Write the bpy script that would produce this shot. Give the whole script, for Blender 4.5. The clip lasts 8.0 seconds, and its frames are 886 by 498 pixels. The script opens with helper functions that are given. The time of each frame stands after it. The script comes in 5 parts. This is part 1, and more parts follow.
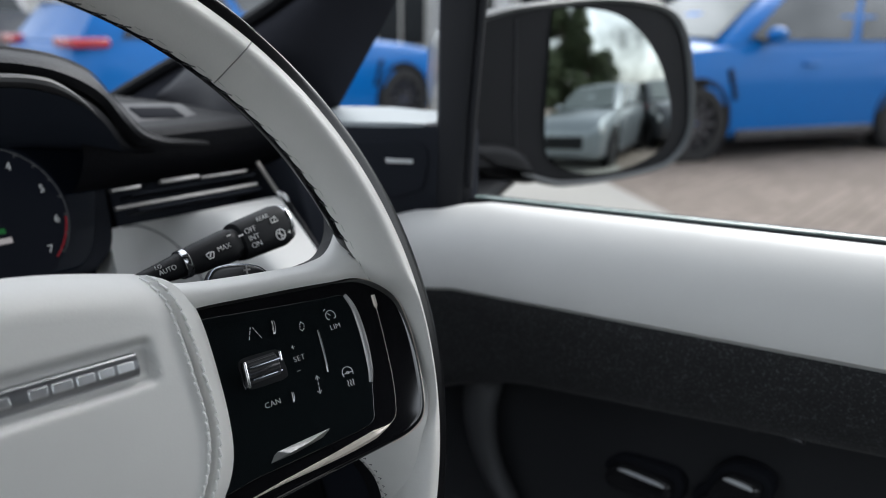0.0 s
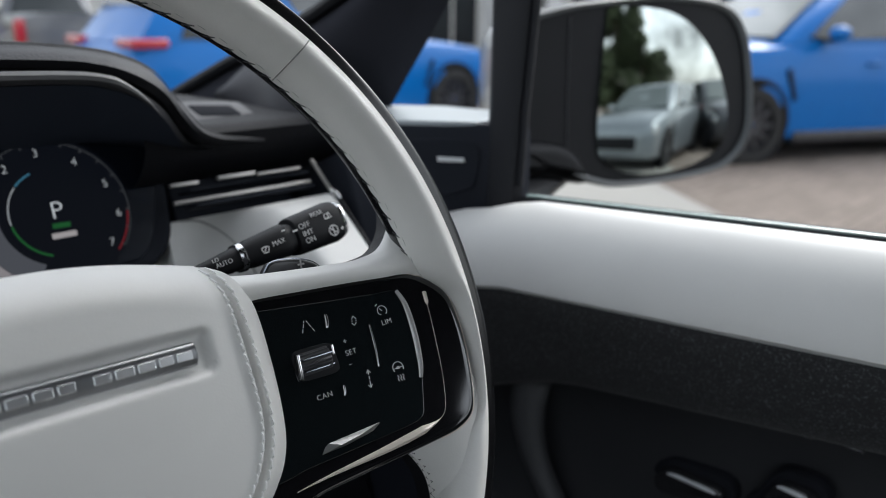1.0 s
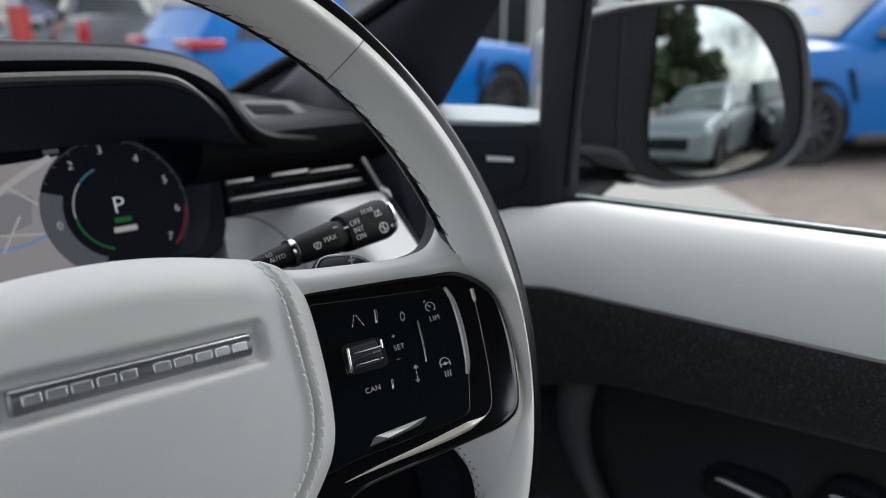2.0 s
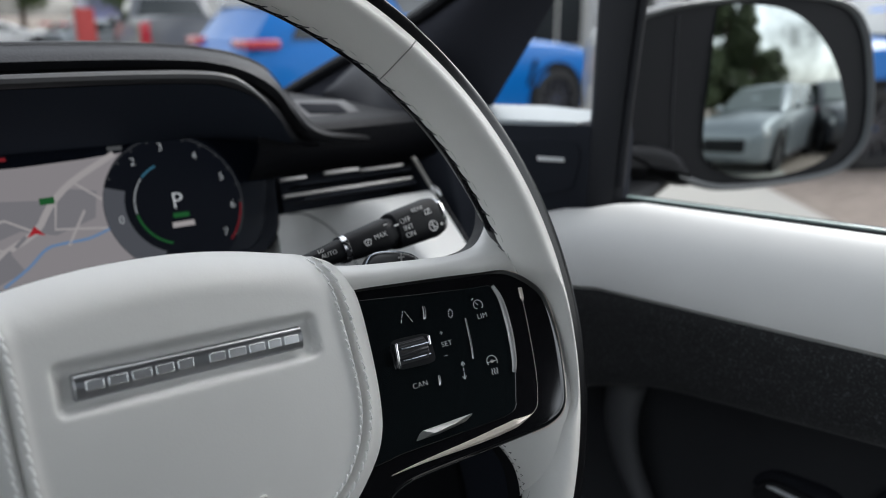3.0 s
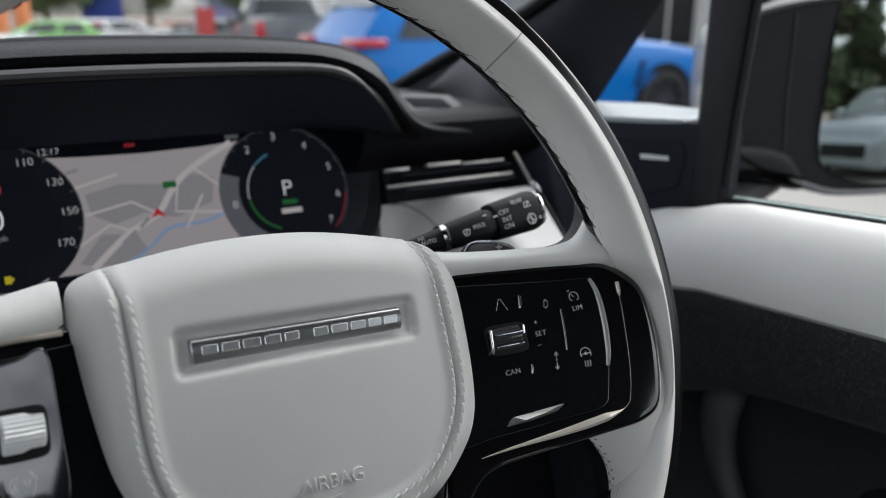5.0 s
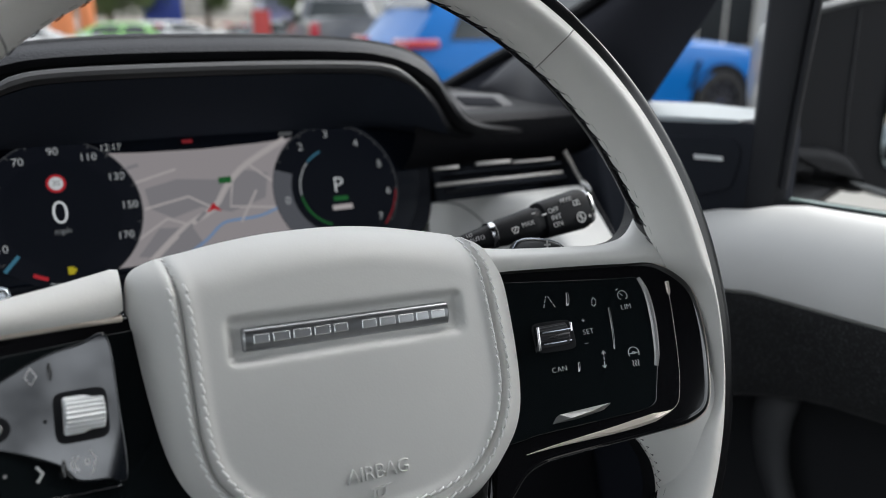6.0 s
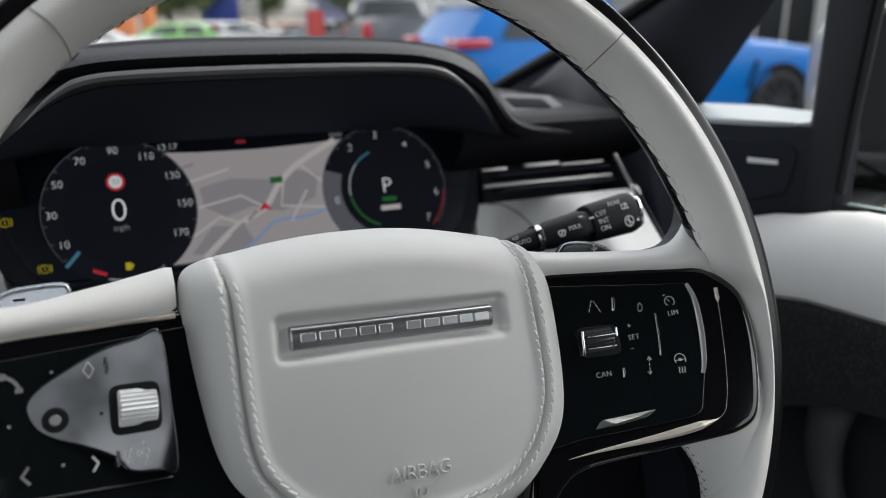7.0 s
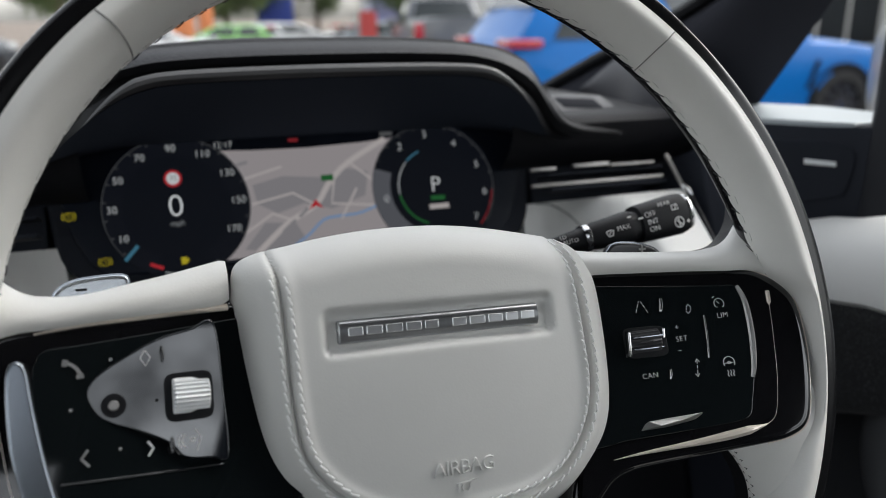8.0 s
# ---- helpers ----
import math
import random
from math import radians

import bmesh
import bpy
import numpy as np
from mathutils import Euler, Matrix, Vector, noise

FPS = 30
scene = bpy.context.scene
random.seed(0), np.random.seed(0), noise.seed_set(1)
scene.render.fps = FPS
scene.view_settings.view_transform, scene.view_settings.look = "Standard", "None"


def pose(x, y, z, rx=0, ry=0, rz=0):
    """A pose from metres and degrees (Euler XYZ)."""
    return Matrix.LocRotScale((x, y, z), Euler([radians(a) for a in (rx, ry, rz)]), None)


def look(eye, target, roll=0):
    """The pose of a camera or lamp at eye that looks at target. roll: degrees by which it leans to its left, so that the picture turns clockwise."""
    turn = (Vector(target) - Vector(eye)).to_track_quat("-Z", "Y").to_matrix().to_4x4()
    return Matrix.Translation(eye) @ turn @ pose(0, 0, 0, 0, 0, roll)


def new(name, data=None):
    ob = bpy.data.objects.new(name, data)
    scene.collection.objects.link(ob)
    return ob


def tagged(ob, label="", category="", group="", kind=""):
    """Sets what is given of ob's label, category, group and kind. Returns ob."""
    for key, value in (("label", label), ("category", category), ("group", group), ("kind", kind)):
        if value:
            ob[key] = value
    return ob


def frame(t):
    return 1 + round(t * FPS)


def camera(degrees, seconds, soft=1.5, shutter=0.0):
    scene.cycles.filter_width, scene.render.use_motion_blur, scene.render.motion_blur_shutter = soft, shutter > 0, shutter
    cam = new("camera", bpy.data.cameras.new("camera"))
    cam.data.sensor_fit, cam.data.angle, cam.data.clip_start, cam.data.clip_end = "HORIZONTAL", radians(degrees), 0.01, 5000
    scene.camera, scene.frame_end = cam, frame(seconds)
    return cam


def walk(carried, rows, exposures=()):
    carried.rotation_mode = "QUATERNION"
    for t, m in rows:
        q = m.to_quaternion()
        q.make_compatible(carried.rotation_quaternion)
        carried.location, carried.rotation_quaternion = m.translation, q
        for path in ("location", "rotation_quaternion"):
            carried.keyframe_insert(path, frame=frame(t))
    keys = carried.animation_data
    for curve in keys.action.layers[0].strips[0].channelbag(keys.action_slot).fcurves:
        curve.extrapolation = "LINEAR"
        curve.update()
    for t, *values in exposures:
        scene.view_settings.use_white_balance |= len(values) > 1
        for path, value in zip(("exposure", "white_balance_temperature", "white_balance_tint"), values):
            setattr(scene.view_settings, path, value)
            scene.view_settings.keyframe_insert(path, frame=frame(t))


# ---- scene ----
# x: to the car's right, y: ahead, z: up.  Right-hand-drive car, steering wheel centre at (0, 0, Z0).
Z0 = 1.18
cam = camera(60.14, 8.0, soft=0.75)
cam.data.dof.use_dof = True
cam.data.dof.focus_distance = 0.335
cam.data.dof.aperture_fstop = 7.2
PATH = [
    (0.0, pose(-0.0807, -0.2338, 1.3212, 73.313, -0.943, -49.515)),
    (0.5, pose(-0.0816, -0.2331, 1.3204, 73.309, -0.856, -47.702)),
    (1.0, pose(-0.0829, -0.2336, 1.3202, 73.268, -0.717, -45.830)),
    (1.5, pose(-0.0847, -0.2350, 1.3204, 73.242, -0.616, -44.009)),
    (3.0, pose(-0.0880, -0.2391, 1.3205, 73.198, -0.281, -38.365)),
    (3.5, pose(-0.0892, -0.2402, 1.3195, 73.208, -0.253, -36.515)),
    (4.0, pose(-0.0903, -0.2417, 1.3186, 73.204, -0.291, -34.621)),
    (4.5, pose(-0.0915, -0.2435, 1.3183, 73.149, -0.313, -32.686)),
    (6.0, pose(-0.0937, -0.2476, 1.3159, 73.201, -0.065, -27.027)),
    (6.5, pose(-0.0934, -0.2485, 1.3166, 73.177, 0.046, -25.157)),
    (7.0, pose(-0.0931, -0.2496, 1.3178, 73.154, 0.179, -23.302)),
    (7.5, pose(-0.0933, -0.2508, 1.3177, 73.202, 0.316, -21.476)),
    (8.0, pose(-0.0934, -0.2526, 1.3174, 73.211, 0.460, -19.581)),
]
walk(cam, PATH, exposures=[(0.0, 1.39, 6250, 8), (4.0, 1.39, 6330, 8), (6.5, 1.47, 6440, 8), (8.0, 1.47, 6500, 8)])

# ---- light: overcast sky ----
world = bpy.data.worlds.new("sky")
scene.world = world
world.use_nodes = True
wn, wl = world.node_tree.nodes, world.node_tree.links
sky = wn.new("ShaderNodeTexSky")
sky.sky_type, sky.sun_disc = "NISHITA", False
sky.sun_elevation, sky.sun_rotation = radians(46), radians(84)
sky.air_density, sky.dust_density = 1.2, 3.0
grey = wn.new("ShaderNodeHueSaturation")
grey.inputs["Saturation"].default_value = 0.22
wl.new(sky.outputs["Color"], grey.inputs["Color"])
# soft broken cloud over the whole sky
wc, wno, wr, wx = wn.new("ShaderNodeTexCoord"), wn.new("ShaderNodeTexNoise"), wn.new("ShaderNodeMapRange"), wn.new("ShaderNodeVectorMath")
wno.inputs["Scale"].default_value, wno.inputs["Detail"].default_value, wno.inputs["Roughness"].default_value = 10.0, 6, 0.55
wr.inputs["From Min"].default_value, wr.inputs["From Max"].default_value = 0.35, 0.65
wr.inputs["To Min"].default_value, wr.inputs["To Max"].default_value = 0.42, 1.58
wx.operation = "SCALE"
wl.new(wc.outputs["Generated"], wno.inputs["Vector"])
wl.new(wno.outputs["Fac"], wr.inputs["Value"])
wl.new(grey.outputs["Color"], wx.inputs[0])
wl.new(wr.outputs["Result"], wx.inputs["Scale"])
wl.new(wx.outputs["Vector"], wn["Background"].inputs["Color"])
wn["Background"].inputs["Strength"].default_value = 0.15
sun = new("sun", bpy.data.lights.new("sun", "SUN"))
sun.data.energy, sun.data.angle, sun.data.color = 0.24, radians(40), (1.0, 0.97, 0.92)
sun.matrix_world = look((8.0, 0.8, 6.6), (0, 0, 0))


# ---- materials ----
def mat(name, color, rough=0.5, metal=0.0, grain=0.0, grain_scale=800.0, vary=0.08, vary_scale=6.0, coat=0.0, spec=0.5, voronoi=False, sheen=0.0, ior=1.5, fleck=0.0, uneven=0.0):
    m = bpy.data.materials.new(name)
    m.use_nodes = True
    n, l = m.node_tree.nodes, m.node_tree.links
    b = n["Principled BSDF"]
    b.inputs["Base Color"].default_value = (*color, 1)
    b.inputs["Roughness"].default_value = rough
    b.inputs["Metallic"].default_value = metal
    b.inputs["Specular IOR Level"].default_value = spec
    b.inputs["Coat Weight"].default_value = coat
    b.inputs["Coat Roughness"].default_value = 0.04
    b.inputs["Sheen Weight"].default_value = sheen
    b.inputs["IOR"].default_value = ior
    tc = n.new("ShaderNodeTexCoord")
    if vary:
        t = n.new("ShaderNodeTexNoise")
        t.inputs["Scale"].default_value, t.inputs["Detail"].default_value = vary_scale, 6
        l.new(tc.outputs["Object"], t.inputs["Vector"])
        r = n.new("ShaderNodeMapRange")
        r.inputs["To Min"].default_value, r.inputs["To Max"].default_value = 1 - vary, 1 + vary
        l.new(t.outputs["Fac"], r.inputs["Value"])
        x = n.new("ShaderNodeVectorMath")
        x.operation = "SCALE"
        x.inputs[0].default_value = color
        l.new(r.outputs["Result"], x.inputs["Scale"])
        l.new(x.outputs["Vector"], b.inputs["Base Color"])
        r2 = n.new("ShaderNodeMapRange")
        r2.inputs["To Min"].default_value, r2.inputs["To Max"].default_value = rough * (1 - vary), min(1, rough * (1 + vary))
        l.new(t.outputs["Fac"], r2.inputs["Value"])
        l.new(r2.outputs["Result"], b.inputs["Roughness"])
    if fleck:
        # pale fibres scattered in the weave
        q = n.new("ShaderNodeTexNoise")
        q.inputs["Scale"].default_value, q.inputs["Detail"].default_value, q.inputs["Roughness"].default_value = 520, 3, 0.7
        l.new(tc.outputs["Object"], q.inputs["Vector"])
        w = n.new("ShaderNodeMapRange")
        w.inputs["From Min"].default_value, w.inputs["From Max"].default_value = 0.53, 0.72
        l.new(q.outputs["Fac"], w.inputs["Value"])
        k = n.new("ShaderNodeMix")
        k.data_type = "RGBA"
        k.inputs["A"].default_value, k.inputs["B"].default_value = (*color, 1), (*(fleck * c / max(color) for c in color), 1)
        l.new(w.outputs["Result"], k.inputs["Factor"])
        l.new(k.outputs["Result"], b.inputs["Base Color"])
    if grain:
        if voronoi:
            g = n.new("ShaderNodeTexVoronoi")
            g.feature = "SMOOTH_F1"
            out = "Distance"
        else:
            g = n.new("ShaderNodeTexNoise")
            g.inputs["Detail"].default_value = 3
            out = "Fac"
        g.inputs["Scale"].default_value = grain_scale
        l.new(tc.outputs["Object"], g.inputs["Vector"])
        p = n.new("ShaderNodeBump")
        p.inputs["Strength"].default_value, p.inputs["Distance"].default_value = grain, 0.0006
        l.new(g.outputs[out], p.inputs["Height"])
        l.new(p.outputs["Normal"], b.inputs["Normal"])
        if uneven:
            # soft unevenness of the hide under the grain
            e, q = n.new("ShaderNodeTexNoise"), n.new("ShaderNodeBump")
            e.inputs["Scale"].default_value, e.inputs["Detail"].default_value, e.inputs["Distortion"].default_value = 55, 4, 0.6
            q.inputs["Strength"].default_value, q.inputs["Distance"].default_value = uneven, 0.002
            l.new(tc.outputs["Object"], e.inputs["Vector"])
            l.new(e.outputs["Fac"], q.inputs["Height"])
            l.new(q.outputs["Normal"], p.inputs["Normal"])
    return m


def glow(name, color, strength):
    m = bpy.data.materials.new(name)
    m.use_nodes = True
    b = m.node_tree.nodes["Principled BSDF"]
    b.inputs["Base Color"].default_value = (0.01, 0.01, 0.01, 1)
    b.inputs["Emission Color"].default_value = (*color, 1)
    b.inputs["Emission Strength"].default_value = strength
    b.inputs["Roughness"].default_value = 0.6
    b.inputs["Specular IOR Level"].default_value = 0.0
    return m


LEATHER = mat("pale_grey_leather", (0.70, 0.695, 0.675), 0.44, grain=0.045, grain_scale=1300, voronoi=True, vary=0.05, vary_scale=22, uneven=0.055)
RIM_LEATHER = mat("pale_grey_rim_leather", (0.73, 0.722, 0.695), 0.42, spec=0.6, grain=0.06, grain_scale=1200, voronoi=True, vary=0.08, vary_scale=30, uneven=0.07)
THREAD = mat("pale_thread", (0.90, 0.90, 0.89), 0.7, vary=0.05)
DARK_THREAD = mat("dark_thread", (0.035, 0.035, 0.038), 0.7)
# grey for fine thread and for the shade painted into seam grooves
SEAM = mat("seam_shade_and_thread", (0.24, 0.24, 0.235), 0.7)
BLACK_LEATHER = mat("black_leather", (0.019, 0.0195, 0.023), 0.62, spec=0.27, grain=0.5, grain_scale=700, voronoi=True, vary=0.15)
BLACK_PLASTIC = mat("black_plastic", (0.010, 0.0105, 0.0125), 0.50, grain=0.2, grain_scale=1500, spec=0.18)
GLOSS_BLACK = mat("gloss_black", (0.006, 0.006, 0.007), 0.06, coat=0.6, vary=0.1, vary_scale=40)
MIRROR_BLACK = mat("mirror_gloss_black", (0.010, 0.012, 0.016), 0.02, coat=1.0, vary=0.05, ior=1.62)
PANEL_BLACK = mat("switch_panel_black", (0.006, 0.008, 0.009), 0.05, vary=0.1, vary_scale=60)
SATIN_DARK = mat("satin_dark_trim", (0.06, 0.06, 0.065), 0.28, metal=0.3)
SATIN_GREY = mat("satin_grey_trim", (0.055, 0.055, 0.058), 0.55, metal=0.0)
VENT_METAL = mat("bronze_grey_vent_metal", (0.37, 0.355, 0.345), 0.40, metal=0.9)
SATIN_METAL = mat("satin_vent_metal", (0.48, 0.475, 0.47), 0.34, metal=0.9)
CHROME = mat("satin_chrome", (0.72, 0.72, 0.73), 0.16, metal=1.0, vary=0.06, vary_scale=80)
BADGE = mat("brushed_badge_metal", (0.36, 0.37, 0.385), 0.30, metal=1.0, vary=0.06, vary_scale=300)
BADGE_RAISED = mat("bright_raised_metal", (0.74, 0.75, 0.77), 0.28, metal=1.0, vary=0.05, vary_scale=300)
ALUMINIUM = mat("bright_aluminium", (0.85, 0.87, 0.88), 0.42, metal=0.35)
DARK_CHROME = mat("satin_dark_chrome", (0.30, 0.33, 0.37), 0.24, metal=1.0, vary=0.1, vary_scale=60)
CHAMPAGNE = mat("champagne_metal", (0.80, 0.72, 0.64), 0.28, metal=0.45)
WHITE_PRINT = mat("white_print", (0.62, 0.62, 0.62), 0.6, vary=0)
GREY_PRINT = mat("dim_grey_print", (0.22, 0.22, 0.225), 0.6, vary=0)
MICROFIBRE = mat("charcoal_microfibre", (0.019, 0.0195, 0.021), 0.95, grain=1.0, grain_scale=500, vary=0.3, vary_scale=40, sheen=0.1, fleck=0.115)
SUEDE_BLACK = mat("dark_headlining", (0.014, 0.015, 0.019), 0.95, grain=0.3, spec=0.1)
SCREEN = mat("cluster_glass", (0.009, 0.012, 0.020), 0.25, vary=0, spec=0.10)
GREY_PAINT = mat("silver_paint", (0.45, 0.46, 0.47), 0.3, metal=0.6, coat=0.7)
# pale blue-grey holds the sky's reflection on the glossy ledge
LEDGE_SKY_GREY = mat("sky_tinted_ledge", (0.33, 0.365, 0.385), 0.4, coat=0.15)
MIRROR = mat("mirror_silver", (0.50, 0.54, 0.53), 0.02, metal=1.0, vary=0)
BLUE = mat("bright_blue_paint", (0.002, 0.125, 0.42), 0.34, metal=0.0, spec=0.25, coat=0.22, vary=0.04)
WHITE_PAINT = mat("white_car_paint", (0.72, 0.73, 0.74), 0.3, coat=0.8)
SILVER_PAINT = mat("pale_silver_paint", (0.27, 0.30, 0.325), 0.3, metal=0.5, coat=0.8)
DARK_PAINT = mat("dark_grey_paint", (0.05, 0.055, 0.065), 0.3, metal=0.3, coat=0.8)
GRAPHITE = mat("graphite_paint", (0.13, 0.135, 0.15), 0.35, metal=0.3, coat=0.6)
GREEN_PAINT = mat("bright_green_paint", (0.22, 0.52, 0.13), 0.3, coat=0.8)
TYRE = mat("tyre_rubber", (0.02, 0.02, 0.02), 0.85, grain=0.3, grain_scale=60)
ALLOY = mat("dark_alloy", (0.10, 0.10, 0.11), 0.3, metal=0.8)
CALIPER = mat("red_caliper", (0.55, 0.02, 0.02), 0.4)
CAR_GLASS = mat("tinted_car_glass", (0.02, 0.026, 0.028), 0.05, coat=0.5)
# paler copy of the car glass; the sky's reflection is in its colour
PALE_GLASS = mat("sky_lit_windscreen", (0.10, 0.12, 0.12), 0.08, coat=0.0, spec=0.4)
RED_LENS = mat("red_lens", (0.38, 0.012, 0.025), 0.15, coat=0.5)
CLEAR_LENS = mat("clear_lens", (0.6, 0.62, 0.63), 0.1, coat=0.6)


def paving(name, dark, pale, joint):
    """Weathered block paving: each block its own tone, with sunk joints."""
    m = mat(name, pale, 0.95, vary=0, spec=0.2)
    n, l = m.node_tree.nodes, m.node_tree.links
    b = n["Principled BSDF"]
    tc, k, t, x, mix, p = (n.new("ShaderNode" + q) for q in ("TexCoord", "TexBrick", "TexNoise", "MapRange", "VectorMath", "Bump"))
    k.inputs["Color1"].default_value, k.inputs["Color2"].default_value, k.inputs["Mortar"].default_value = (*dark, 1), (*pale, 1), (*joint, 1)
    k.inputs["Scale"].default_value, k.inputs["Brick Width"].default_value, k.inputs["Row Height"].default_value, k.inputs["Mortar Size"].default_value = 1.0, 0.22, 0.11, 0.010
    t.inputs["Scale"].default_value, t.inputs["Detail"].default_value = 0.5, 7
    x.inputs["From Min"].default_value, x.inputs["From Max"].default_value, x.inputs["To Min"].default_value, x.inputs["To Max"].default_value = 0.3, 0.7, 0.72, 1.25
    mix.operation = "SCALE"
    p.inputs["Strength"].default_value, p.inputs["Distance"].default_value = 0.6, 0.006
    l.new(tc.outputs["Object"], k.inputs["Vector"])
    l.new(tc.outputs["Object"], t.inputs["Vector"])
    l.new(t.outputs["Fac"], x.inputs["Value"])
    l.new(k.outputs["Color"], mix.inputs[0])
    l.new(x.outputs["Result"], mix.inputs["Scale"])
    l.new(mix.outputs["Vector"], b.inputs["Base Color"])
    l.new(k.outputs["Fac"], p.inputs["Height"])
    p.invert = True
    l.new(p.outputs["Normal"], b.inputs["Normal"])
    return m


PAVING = paving("brown_block_paving", (0.180, 0.150, 0.128), (0.225, 0.188, 0.162), (0.145, 0.124, 0.107))
CONCRETE = mat("pale_concrete", (0.27, 0.262, 0.24), 0.95, grain=0.6, grain_scale=90, vary=0.15, vary_scale=0.9)
PALE_WALL = mat("pale_cladding", (0.62, 0.62, 0.60), 0.6, grain=0.2, grain_scale=20)
DARK_WINDOW = mat("dark_shop_glass", (0.03, 0.035, 0.04), 0.05, coat=0.5)
BARK = mat("bark", (0.10, 0.075, 0.05), 0.9, grain=0.9, grain_scale=30, vary=0.3)
LEAF = mat("leaves", (0.08, 0.12, 0.035), 0.6, vary=0.45, vary_scale=1.2)
LEAF2 = mat("dark_leaves", (0.075, 0.10, 0.05), 0.6, vary=0.45, vary_scale=1.2)
RED_CLOTH = mat("red_banner_cloth", (0.60, 0.09, 0.085), 0.7)
ORANGE_CLOTH = mat("orange_banner_cloth", (0.72, 0.25, 0.10), 0.7)
BLUE_SIGN = mat("deep_blue_sign", (0.02, 0.05, 0.30), 0.5)
LILAC = mat("pale_lilac_paint", (0.34, 0.36, 0.62), 0.4, coat=0.3)
POLE = mat("grey_pole", (0.4, 0.4, 0.4), 0.4, metal=0.8)
MIRROR_SHELL = mat("satin_black_shell", (0.055, 0.062, 0.067), 0.45, vary=0.15, vary_scale=20)
LIT_PAD_GREY = mat("lit_pad_grey", (0.050, 0.050, 0.055), 0.6)
DOOR_BLACK = mat("satin_black_door_plastic", (0.030, 0.031, 0.034), 0.34, grain=0.25, grain_scale=900, vary=0.15, vary_scale=12)
SWITCH_BLACK = mat("gloss_black_switch", (0.020, 0.020, 0.022), 0.15, coat=0.5)
RIM_BLACK = mat("satin_black_rim_back", (0.008, 0.008, 0.009), 0.20, vary=0.1, vary_scale=30, spec=0.4)
HANDLE_BLACK = mat("soft_black_grip", (0.055, 0.056, 0.060), 0.55, grain=0.2, grain_scale=900, vary=0.12)
PILLAR_CLOTH = mat("dark_pillar_cloth", (0.026, 0.027, 0.034), 0.95, grain=0.3, spec=0.1)
# darker copy of the hood's leather, with the dash's shade in its colour
DIM_DASH_LEATHER = mat("shaded_black_leather", (0.009, 0.0092, 0.0115), 0.62, spec=0.13, grain=0.5, grain_scale=700, voronoi=True, vary=0.15)
PILLAR_BASE = mat("lit_pillar_foot_grey", (0.050, 0.050, 0.058), 0.6, grain=0.3, grain_scale=900, spec=0.3)
DIVIDER_BLACK = mat("satin_black_post", (0.015, 0.016, 0.020), 0.55, grain=0.2, grain_scale=900, spec=0.3)
PADDLE_SKY_SILVER = mat("sky_bright_paddle", (0.86, 0.90, 0.94), 0.26, metal=0.75)
# the next two blacks are lifted and blued to paint in lens haze
HAZY_BLACK = mat("haze_lifted_black", (0.018, 0.0205, 0.028), 0.7, grain=0.2, grain_scale=1200, spec=0.14)
HAZY_BEZEL = mat("haze_lifted_bezel", (0.044, 0.053, 0.074), 0.9, grain=0.3, spec=0.1)
GLASS_EDGE = mat("green_glass_edge", (0.26, 0.34, 0.32), 0.12, coat=0.5)


# ---- mesh helpers ----
def link(name, verts, faces, material, parent=None, label="", smooth=True):
    me = bpy.data.meshes.new(name)
    me.from_pydata([tuple(map(float, v)) for v in verts], [], [tuple(map(int, f)) for f in faces])
    me.materials.append(material)
    bm = bmesh.new()
    bm.from_mesh(me)
    bmesh.ops.recalc_face_normals(bm, faces=bm.faces)
    bm.to_mesh(me)
    bm.free()
    if smooth:
        me.shade_smooth()
        me.set_sharp_from_angle(angle=radians(35))
    ob = new(name, me)
    if parent:
        ob.parent = parent
    return tagged(ob, label)


def grid(rows, close_row=False, close_col=False, cap=False):
    """Vertices and faces of rows of points, joined row to row."""
    n, m = len(rows), len(rows[0])
    v = [p for r in rows for p in r]
    f = []
    for i in range(n if close_col else n - 1):
        for j in range(m if close_row else m - 1):
            a, b, j2 = i * m, (i + 1) % n * m, (j + 1) % m
            f.append((a + j, a + j2, b + j2, b + j))
    if cap:
        f.append(tuple(range(m))[::-1])
        f.append(tuple(range((n - 1) * m, n * m)))
    return v, f


def join(*pieces):
    V, F = [], []
    for v, f in pieces:
        k = len(V)
        V += list(v)
        F += [tuple(i + k for i in q) for q in f]
    return V, F


def spline(pts, n, closed=False):
    """A smooth line of n points through pts (Catmull-Rom), evenly spaced."""
    P = np.array(pts, float)
    k = len(P)
    out = []
    segs = k if closed else k - 1
    for i in range(segs):
        g = lambda j: P[j % k] if closed else P[min(max(j, 0), k - 1)]
        a, b, c, d = g(i - 1), g(i), g(i + 1), g(i + 2)
        for t in np.linspace(0, 1, 24, endpoint=False):
            out.append(0.5 * (2 * b + (c - a) * t + (2 * a - 5 * b + 4 * c - d) * t * t + (3 * b - a - 3 * c + d) * t ** 3))
    out.append(P[0] if closed else P[-1])
    out = np.array(out)
    s = np.concatenate([[0], np.cumsum(np.linalg.norm(np.diff(out, axis=0), axis=1))])
    q = np.linspace(0, s[-1], n, endpoint=not closed)
    return np.stack([np.interp(q, s, out[:, c]) for c in range(P.shape[1])], -1)


